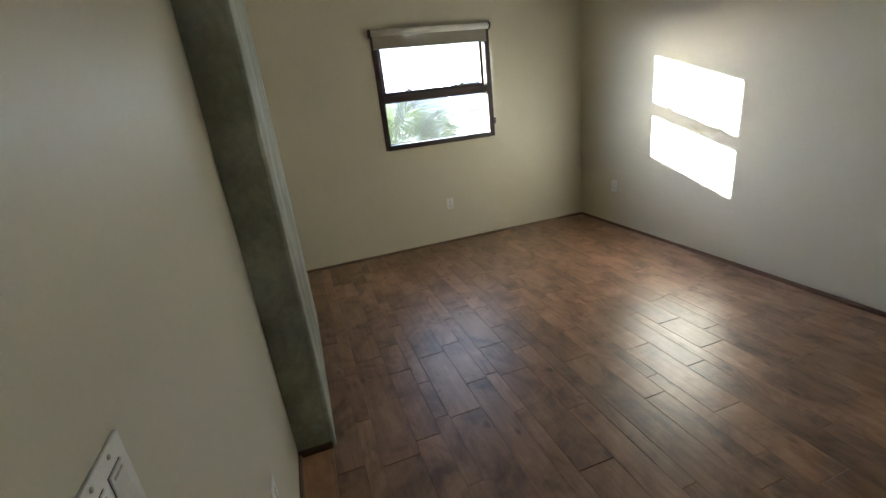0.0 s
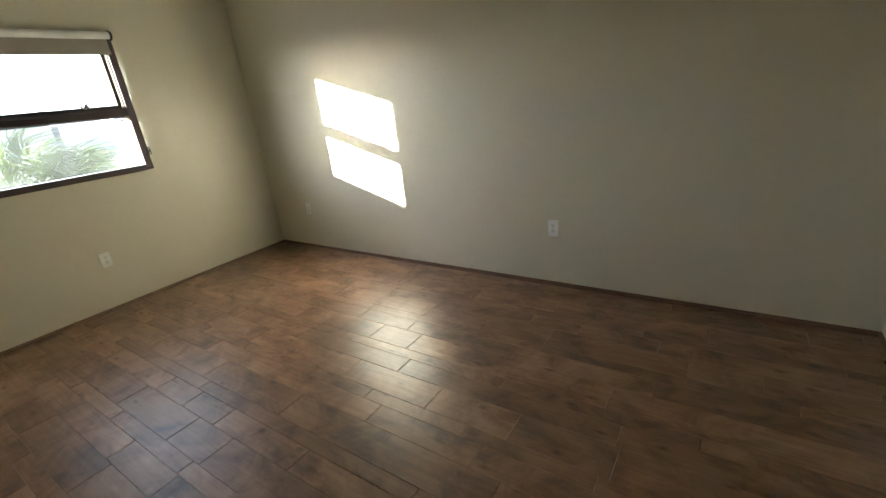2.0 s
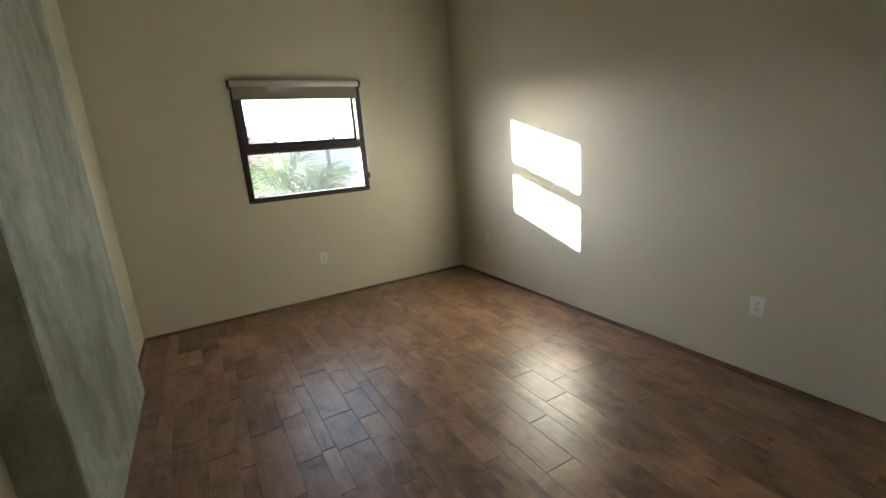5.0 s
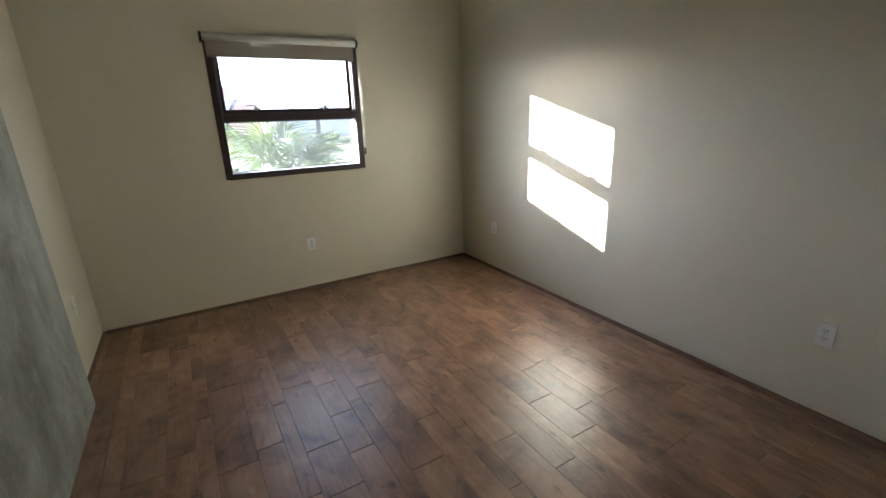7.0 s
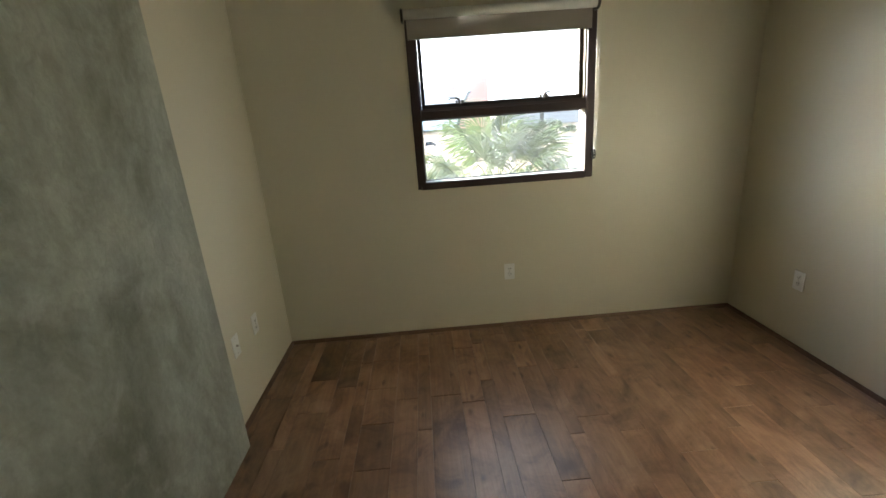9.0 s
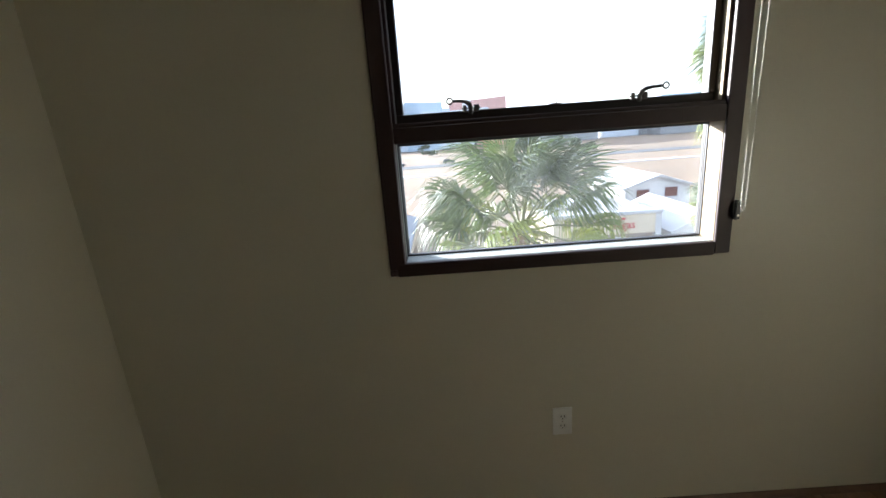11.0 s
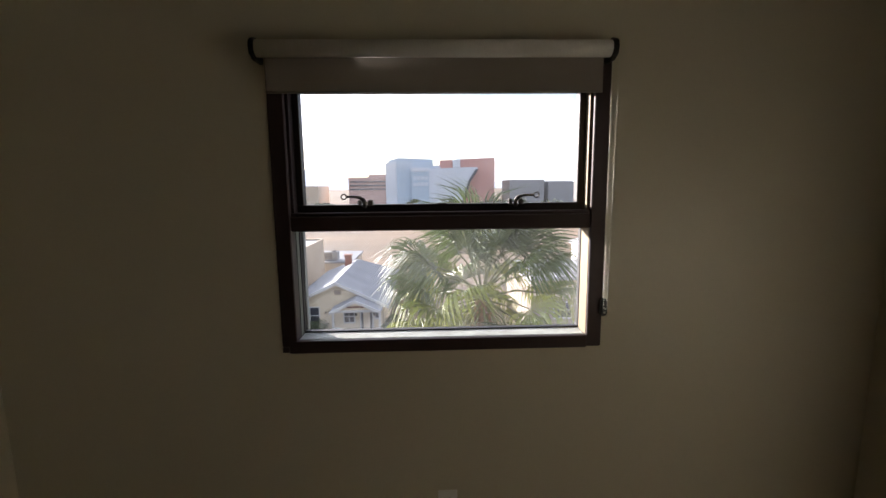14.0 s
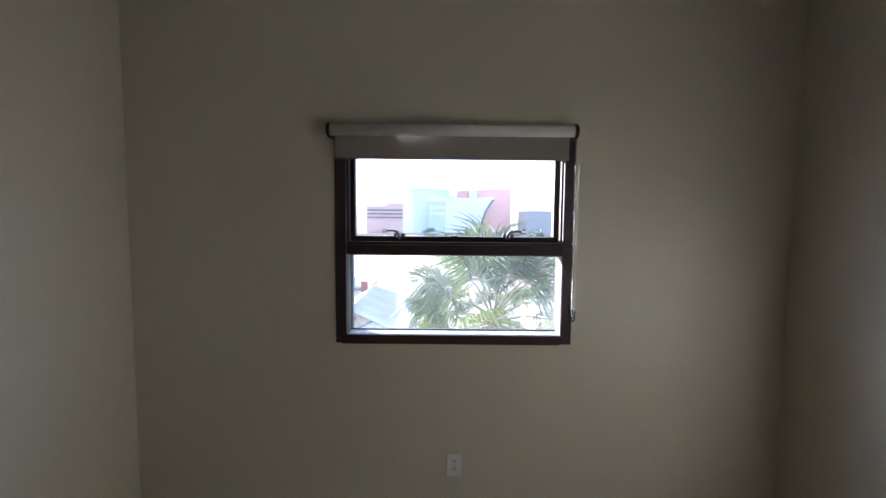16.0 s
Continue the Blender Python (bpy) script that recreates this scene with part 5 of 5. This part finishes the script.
def palm(x, y, crown_z, radius, size, count, label, seed, dead=6, lean=0.0, boots=0, low=-62, high=80):
    """A fan palm: ringed tapered trunk, optional old leaf bases, and a crown of separate fronds."""
    r = random.Random(seed)
    tree = empty("palm_tree", pose(x, y, GROUND), label, "palm tree", "fan palms")
    h = crown_z - GROUND
    bm = bmesh.new()
    pts, rad = [], []
    n = 40
    for i in range(n + 1):
        u = i / n
        pts.append((lean * (u - 1) * 0.5 + 0.02 * math.sin(u * 9), 0.02 * math.cos(u * 7), h * u * 0.985))
        rad.append(radius * (1.25 - 0.33 * min(1, u * 3)) * (1.0 + (0.05 if i % 2 else -0.03)) * (0.82 if u > 0.97 else 1))
    add_tube(bm, pts, rad, 14)
    part("trunk", bm, BARK, tree, "ringed brown palm trunk", True)
    if boots:
        bm = bmesh.new()
        add_prism(bm, [(-0.035, 0), (0.035, 0), (0.024, 0.07), (0.010, 0.115), (-0.010, 0.115), (-0.024, 0.07)], "y", -0.008, 0.008)
        me = bpy.data.meshes.new("leaf_base")
        bm.to_mesh(me)
        bm.free()
        me.materials.append(BARK_PALE)
        for k in range(boots):
            z = h * (0.55 + 0.42 * k / boots)
            a = k * 2.39996
            ob = new("leaf_base", me)
            ob.parent = tree
            rr_ = radius * 0.98
            ob.matrix_basis = Matrix.Translation((rr_ * math.cos(a), rr_ * math.sin(a), z)) @ Euler((radians(r.uniform(-24, -12)), 0, a + math.pi / 2 + math.pi)).to_matrix().to_4x4()
    for k in range(count):
        u = (k + 0.5) / count
        el = high - (high - low) * (u ** 0.72) + r.uniform(-9, 9)
        az = k * 2.39996 + r.uniform(-0.25, 0.25)
        if k >= count - dead:
            me = r.choice(FRONDS_DEAD)
            el = r.uniform(-82, -60)
        elif el < 20 and r.random() < 0.6:
            me = r.choice(FRONDS_YELLOW)
        else:
            me = r.choice(FRONDS_GREEN)
        ob = new("frond", me)
        ob.parent = tree
        s = size * r.uniform(0.86, 1.12)
        z = h + 0.06 - 0.35 * u * size
        roll = r.uniform(-0.5, 0.5)
        ob.matrix_basis = (Matrix.Translation((0.05 * math.cos(az), 0.05 * math.sin(az), z)) @ Euler((0, 0, az)).to_matrix().to_4x4()
                           @ Euler((roll, radians(-el), 0)).to_matrix().to_4x4() @ Matrix.Scale(s, 4))
    return tree


palm(2.2, 9.2, 0.03, 0.16, 1.0, 46, "fan palm with a drooping sunlit green crown below the window", 3, 0, 0, 110, -68, 86)
palm(6.7, 9.5, 1.80, 0.135, 1.10, 30, "tall fan palm with a rough trunk and drooping crown", 8, 4, 0, 170, -62, 88)
palm(19.2, 30.0, 5.3, 0.24, 1.75, 36, "tall fan palm with a dry brown skirt under its crown", 12, 7, 0, 0, -60, 75)
palm(15.3, 24.1, -2.75, 0.19, 1.12, 34, "young fan palm on the planting strip by the street", 15, 2, 0, 0, -35, 88)
palm(-8.8, 25.4, -2.5, 0.22, 1.35, 38, "fan palm on the far pavement beside the fence", 21, 6, 0, 0)


def shrub(x, y, z, rx, ry, rz, seed, count, label, leaf=0.09):
    """A shrub: forked twigs and many small separate leaves in an uneven crown."""
    r = random.Random(seed)
    ob = empty("shrub", pose(x, y, z), label, "shrub", "yard shrubs")
    bm = bmesh.new()
    for k in range(7):
        a = k * 0.9
        add_tube(bm, [(0, 0, 0), (0.3 * rx * math.cos(a), 0.3 * ry * math.sin(a), rz * 0.7), (0.7 * rx * math.cos(a), 0.7 * ry * math.sin(a), rz * 1.3)], [0.03, 0.02, 0.008], 5)
    part("twigs", bm, TWIG, ob)
    verts, faces = [], []
    lobes = [(Vector((r.uniform(-0.6, 0.6) * rx, r.uniform(-0.6, 0.6) * ry, rz * r.uniform(0.55, 1.5))), r.uniform(0.35, 0.6)) for _ in range(9)]
    for _ in range(count):
        c, q = r.choice(lobes)
        d = Vector((r.gauss(0, 1), r.gauss(0, 1), r.gauss(0, 1))).normalized() * (r.random() ** 0.4) * q
        p = c + Vector((d.x * rx, d.y * ry, d.z * rz))
        p.z = max(p.z, 0.05)
        a, b = Vector((r.gauss(0, 1), r.gauss(0, 1), r.gauss(0, 1))).normalized(), Vector((r.gauss(0, 1), r.gauss(0, 1), r.gauss(0, 1)))
        b = a.cross(b).normalized()
        i = len(verts)
        verts += [p - a * leaf, p + b * leaf * 0.5, p + a * leaf, p - b * leaf * 0.5]
        faces.append((i, i + 1, i + 2, i + 3))
    me = bpy.data.meshes.new("leaves")
    me.from_pydata([tuple(v) for v in verts], [], faces)
    me.materials.append(LEAF)
    lv = new("leaves", me)
    lv.parent = ob
    lv["kind"] = "stuff"
    return ob


shrub(-1.5, 35.0, G + 0.1, 0.8, 1.5, 0.85, 2, 2600, "dark clipped evergreen hedge beside the bungalow", 0.10)
shrub(-7.3, 34.4, G + 0.1, 1.2, 0.8, 0.8, 3, 1800, "dark green shrub under the bungalow window")
shrub(-6.2, 32.8, G + 0.1, 1.4, 0.8, 0.55, 4, 1800, "low dark shrub in the bungalow yard")
shrub(-7.2, 31.6, G + 0.1, 1.3, 0.8, 0.5, 5, 1500, "low dark shrub in the bungalow yard")
shrub(-10.5, 33.5, G + 0.1, 1.0, 1.5, 1.9, 6, 2400, "tall bare grey shrub against the beige wall", 0.06)
shrub(0.9, 24.6, G + 0.12, 0.6, 0.6, 1.2, 7, 1800, "small street tree with dark leaves by the kerb", 0.07)
shrub(14.3, 23.8, G + 0.14, 0.8, 0.3, 0.16, 9, 500, "sparse low plants in the planting strip", 0.05)
rr = random.Random(77)
for k in range(26):
    x = rr.uniform(-160, 240)
    y = rr.uniform(170, 280)
    shrub(x, y, G - 0.12, rr.uniform(2.5, 5), 3, rr.uniform(1.6, 3.4), 100 + k, 420, "distant dusty green tree beyond the field", 0.55)


# ---- outdoors: street things, vehicles ----
pole = empty("utility_pole", pose(-0.55, 10.0, G + 0.12), "weathered wooden street pole with a lamp arm", "utility pole")
ph = -2.13 - G - 0.12
tubed("pole_shaft", [(0, 0, 0), (0, 0, ph * 0.5), (0, 0, ph)], [0.15, 0.115, 0.09], POLE_WOOD, pole, 12)
for s in (0.0, 0.13):
    tubed("lamp_arm", [(0.09, 0.02 + s, ph - 0.34), (0.20, 0.03 + s, ph - 0.10), (0.27, 0.05 + s, ph + 0.16)], 0.018, LAMP_SHELL, pole, 8)
for k in range(3):
    f = 0.25 + 0.28 * k
    tubed("arm_strut", [(0.09 + 0.18 * f, 0.03, ph - 0.34 + 0.48 * f), (0.09 + 0.18 * f, 0.16, ph - 0.34 + 0.48 * f)], 0.012, LAMP_SHELL, pole, 6)
bm = bmesh.new()
made = bmesh.ops.create_uvsphere(bm, u_segments=20, v_segments=10, radius=1)["verts"]
for v in made:
    v.co = Vector((0.23 * v.co.x + 0.26, 0.15 * v.co.y + 0.1, 0.08 * v.co.z * (1.0 if v.co.z > 0 else 0.6) + ph + 0.20))
part("lamp_head", bm, LAMP_SHELL, pole, "pale oval street lamp head", True)
for z in (0.5, 0.9):
    boxed("pole_tag", (-0.05, -0.115, ph - z), (0.05, -0.075, ph - z + 0.12), LINE_PAINT, pole)

post = empty("street_lamp", pose(17.6, 24.0, G + 0.12), "slim white street lamp with a red base", "street lamp")
tubed("shaft", [(0, 0, 0.9), (0.25, 0, 5.0)], [0.09, 0.06], LAMP_SHELL, post, 10)
tubed("base", [(0, 0, 0), (0, 0, 0.12), (0, 0, 0.14), (0.03, 0, 0.95)], [0.22, 0.22, 0.15, 0.13], RED_WOOD, post, 10, 1, "red painted base")
tubed("arm", [(0.25, 0, 4.9), (-0.2, 0, 5.1), (-1.0, 0, 4.95)], 0.04, LAMP_SHELL, post, 8)
boxed("lantern", (-1.5, -0.12, 4.88), (-0.95, 0.12, 5.0), LAMP_SHELL, post, 0.03)

meter = empty("street_sign", pose(-5.5, 25.4, G + 0.12), "thin grey signpost on the pavement", "signpost")
tubed("post", [(0, 0, 0), (0, 0, 2.4)], 0.035, METAL_GREY, meter, 8)
boxed("sign_plate", (-0.2, -0.03, 1.95), (0.2, -0.01, 2.4), METAL_GREY, meter)
banner = empty("pavement_sign", pose(-4.6, 23.6, G + 0.12), "dark narrow upright sign beside the kerb", "sign")
boxed("panel", (-0.28, -0.04, 0.15), (0.28, 0.04, 1.9), DARK_PANE, banner, 0.02)
for x in (-0.22, 0.22):
    tubed("leg", [(x, 0, 0), (x, 0, 0.2)], 0.03, METAL_GREY, banner, 6)
for i in range(7):
    boxed("lettering", (-0.16 + 0.05 * (i % 2), -0.048, 0.35 + 0.2 * i), (0.12, -0.041, 0.41 + 0.2 * i), METAL_GREY, banner)


def vehicle(name, m, label, paint, length=4.45, width=1.82, height=1.68, rails=False, wagon=True):
    """A car that heads along -x: lower body, cabin glass, roof, pillars, wheels, lamps and mirrors."""
    car = empty(name, m, label, "car", "parked cars")
    h, L = height, length
    low = [(0.02 * L, 0.22 * h), (0.0, 0.34 * h), (0.02 * L, 0.47 * h), (0.10 * L, 0.55 * h), (0.27 * L, 0.615 * h), (0.60 * L, 0.64 * h), (0.955 * L, 0.66 * h), (0.985 * L, 0.50 * h), (1.0 * L, 0.36 * h), (0.985 * L, 0.22 * h)]
    bm = bmesh.new()
    n = len(low)
    rows = []
    for y, k in ((-1, 0.93), (-0.985, 1.0), (-0.6, 1.015), (0.6, 1.015), (0.985, 1.0), (1, 0.93)):
        rows.append([bm.verts.new((L / 2 + (p[0] - L / 2) * (k if abs(y) == 1 else 1) , y * width / 2 * (0.97 if p[1] > 0.6 * h else 1), p[1] * (k if p[1] > 0.3 * h else 1))) for p in low])
    for a, b in zip(rows, rows[1:]):
        for i in range(n):
            bm.faces.new((a[i], a[(i + 1) % n], b[(i + 1) % n], b[i]))
    bm.faces.new(rows[0])
    bm.faces.new(rows[-1])
    part("body", bm, paint, car, "", True)
    back_x = 0.95 if wagon else 0.86
    cab = [(0.275 * L, 0.61 * h), (0.42 * L, 0.93 * h), ((back_x - 0.06) * L, 0.93 * h), (back_x * L, 0.64 * h)]
    bm = bmesh.new()
    a = [bm.verts.new((p[0], -width / 2 * (0.93 if p[1] < 0.7 * h else 0.76), p[1])) for p in cab]
    b = [bm.verts.new((p[0], width / 2 * (0.93 if p[1] < 0.7 * h else 0.76), p[1])) for p in cab]
    bm.faces.new(a)
    bm.faces.new(b)
    for i in range(4):
        bm.faces.new((a[i], a[(i + 1) % 4], b[(i + 1) % 4], b[i]))
    part("cabin_glass", bm, CAR_GLASS, car, "dark tinted windows")
    rf = [(0.405 * L, 0.925 * h), (0.45 * L, 0.975 * h), (0.66 * L, 1.0 * h), ((back_x - 0.08) * L, 0.985 * h), ((back_x - 0.045) * L, 0.925 * h)]
    bm = bmesh.new()
    add_prism(bm, rf, "y", -width / 2 * 0.775, width / 2 * 0.775)
    bmesh.ops.bevel(bm, geom=list(bm.edges), offset=0.03, segments=2, affect="EDGES")
    part("roof", bm, paint, car, "", True)
    for s in (-1, 1):
        def side(u, z):
            return Vector((u * L, s * width / 2 * (0.945 - 0.17 * (z - 0.62) / 0.31), z * h))
        tubed("pillar", [side(0.272, 0.615), side(0.42, 0.94)], 0.045, paint, car, 6)
        tubed("pillar", [side(0.565, 0.63), side(0.575, 0.94)], 0.04, SLOT, car, 6)
        tubed("pillar", [side(0.73, 0.64), side(0.74, 0.94)], 0.04, paint, car, 6)
        tubed("pillar", [side(back_x, 0.645), side(back_x - 0.055, 0.94)], 0.05, paint, car, 6)
        if rails:
            tubed("roof_rail", [(0.45 * L, s * width * 0.345, h * 0.985), (0.5 * L, s * width * 0.345, h * 1.035), (0.82 * L, s * width * 0.345, h * 1.035), (0.87 * L, s * width * 0.345, h * 0.99)], 0.022, SLOT, car, 6, 1, "black roof rail")
        boxed("mirror", (0.315 * L, s * (width / 2 + 0.06) - 0.09, 0.63 * h), (0.36 * L, s * (width / 2 + 0.06) + 0.09, 0.70 * h), paint, car, 0.02)
        boxed("headlight", (0.035 * L, s * 0.36 * width - 0.2, 0.47 * h), (0.10 * L, s * 0.36 * width + 0.16, 0.54 * h), CLEAR_LAMP, car, 0.02, "clear headlight")
        boxed("tail_light", (0.965 * L, s * 0.42 * width - 0.1, 0.48 * h), (0.992 * L, s * 0.42 * width + 0.1, 0.63 * h), RED_LAMP, car, 0.015, "red tail light")
        for u in (0.185, 0.80):
            r0 = 0.205 * h
            wheel = empty("wheel", pose(u * L, s * (width / 2 - 0.11), r0), "", "")
            for key in list(wheel.keys()):
                del wheel[key]
            wheel.parent = car
            wheel.matrix_parent_inverse = Matrix()
            bm = bmesh.new()
            prof = [(r0 * 0.66, -0.11), (r0 * 0.92, -0.12), (r0, -0.09), (r0, 0.09), (r0 * 0.92, 0.12), (r0 * 0.66, 0.11)]
            ring = [[bm.verts.new((q[0] * math.cos(t), q[1], q[0] * math.sin(t))) for q in prof] for t in [2 * math.pi * k / 24 for k in range(24)]]
            for k in range(24):
                for j in range(6):
                    bm.faces.new((ring[k][j], ring[(k + 1) % 24][j], ring[(k + 1) % 24][(j + 1) % 6], ring[k][(j + 1) % 6]))
            part("tyre", bm, RUBBER, wheel, "", True)
            bm = bmesh.new()
            add_tube(bm, [(0, -0.08, 0), (0, 0.08, 0)], r0 * 0.2, 12)
            for k in range(5):
                t = 2 * math.pi * k / 5
                add_tube(bm, [(0, s * 0.07, 0), (r0 * 0.66 * math.cos(t), s * 0.085, r0 * 0.66 * math.sin(t))], r0 * 0.09, 6)
            add_tube(bm, [(0, -0.03, 0), (0, 0.03, 0)], r0 * 0.66, 20)
            part("rim", bm, ALLOY, wheel)
    for u0, u1 in ((-0.008, 0.03), (0.975, 1.006)):
        boxed("bumper", (u0 * L, -width * 0.46, 0.22 * h), (u1 * L, width * 0.46, 0.36 * h), SLOT if rails else paint, car, 0.03)
    boxed("number_plate", (1.004 * L, -0.16, 0.42 * h), (1.012 * L, 0.16, 0.50 * h), PLATE, car)
    return car


RD = GROUND - 0.02
vehicle("suv", pose(-4.05, 21.55, RD), "grey estate car with roof rails parked at the kerb", CAR_SILVER, 4.45, 1.82, 1.68, True)
vehicle("parked_car", pose(17.2, 21.5, RD), "dark car parked at the far kerb by the palms", CAR_DARK, 4.6, 1.8, 1.45, False, False)
vehicle("parked_car", pose(11.6, 29.1, G + 0.13, 0, 0, 75), "pale car parked nose out on the dark lot", CAR_WHITE, 4.4, 1.78, 1.45, False, True)
vehicle("parked_car", pose(19.2, 49.0, G + 0.1, 0, 0, 15), "dark car parked behind the shop", CAR_DARK, 4.5, 1.8, 1.5, False, True)
vehicle("parked_car", pose(19.8, 52.8, G + 0.1, 0, 0, 10), "dark car parked behind the shop", CAR_DARK, 4.6, 1.8, 1.6, False, True)
rr = random.Random(5)
for k in range(9):
    vehicle("parked_car", pose(-70 + 15 * k + rr.uniform(-3, 3), 163.5 + rr.uniform(0, 6), G - 0.12, 0, 0, rr.choice((0, 180))), "small far car beyond the dirt field", rr.choice((CAR_DARK, CAR_WHITE, CAR_SILVER)))

for k, (x, y) in enumerate(((18.9, 24.3), (20.1, 24.6))):
    box_ = empty("utility_cabinet", pose(x, y, G + 0.14), "grey utility cabinet behind the kerb", "utility cabinet", "utility cabinets")
    boxed("cabinet", (-0.28, -0.22, 0.08), (0.28, 0.22, 0.85), METAL_GREY, box_, 0.03)
    boxed("plinth", (-0.33, -0.27, 0), (0.33, 0.27, 0.08), PAVING, box_)
    boxed("cabinet_door", (-0.22, -0.24, 0.16), (0.22, -0.22, 0.78), METAL_GREY, box_, 0.005)
for k in range(3):
    fence = empty("rail_fence", pose(21.5 + 2.6 * k, 29.5 + 1.2 * k, G + 0.1, 0, 0, 25), "white pipe rail fence along the side street", "fence", "pipe fences")
    for z in (0.5, 1.0):
        tubed("rail", [(0, 0, z), (2.6, 0, z)], 0.04, WHITE_TRIM, fence, 6)
    for x in (0.05, 1.3):
        tubed("post", [(x, 0, 0), (x, 0, 1.1)], 0.05, WHITE_TRIM, fence, 6)


# ---- floor planks ----
PERIOD = 0.3625
OFFS = ((0.0, 0.1672), (0.1675, 0.1222), (0.290, 0.0722))
KNOWN = {(0, 0): (1.188, 1.890), (0, 1): (1.507, 2.076), (0, 2): (0.966, 2.437), (1, 0): (0.708, 1.832), (1, 1): (0.85, 1.408), (1, 2): (0.963, 1.528), (2, 0): (1.205, 1.768),
         (2, 1): (0.385, 1.507), (2, 2): (0.953,), (3, 0): (0.475, 1.598), (3, 2): (1.315,), (4, 0): (1.737,), (-1, 2): (1.605, 1.932)}
rr = random.Random(11)
LEN = (0.3, 0.42, 0.56, 0.70, 0.85, 1.12)
for cyc in range(-3, 7):
    for kind, (off, wd) in enumerate(OFFS):
        x0 = 0.838 + cyc * PERIOD + off
        x1 = x0 + wd
        if x1 < XN + 0.01 or x0 > XR - 0.01:
            continue
        x0, x1 = max(x0, XN + 0.004), min(x1, XR - 0.004)
        ends = list(KNOWN.get((cyc, kind), (rr.uniform(1.0, 2.0),)))
        while ends[0] > YB + 0.004:
            ends.insert(0, ends[0] - rr.choice(LEN))
        while ends[-1] < YW - 0.004:
            ends.append(ends[-1] + rr.choice(LEN))
        for y0, y1 in zip(ends, ends[1:]):
            y0, y1 = max(y0, YB), min(y1, YW)
            if y1 - y0 < 0.03:
                continue
            hx, hy, zt = (x1 - x0) / 2 - 0.0001, (y1 - y0) / 2 - 0.0010, rr.uniform(-0.0005, 0.0003)
            rings = [[(-a, -b, z), (a, -b, z), (a, b, z), (-a, b, z)] for a, b, z in ((hx, hy, -0.014), (hx, hy, zt - 0.0014), (hx - 0.0009, hy - 0.0024, zt))]
            vts = [v for ring in rings for v in ring]
            fcs = [(8, 9, 10, 11)]
            for lvl in (0, 4):
                for i in range(4):
                    j = (i + 1) % 4
                    fcs.append((lvl + i, lvl + j, lvl + 4 + j, lvl + 4 + i))
            me = bpy.data.meshes.new("plank")
            me.from_pydata(vts, [], fcs)
            me.materials.append(PLANK)
            ob = new("plank", me)
            ob.parent = floor
            ob.location = ((x0 + x1) / 2, (y0 + y1) / 2, 0)
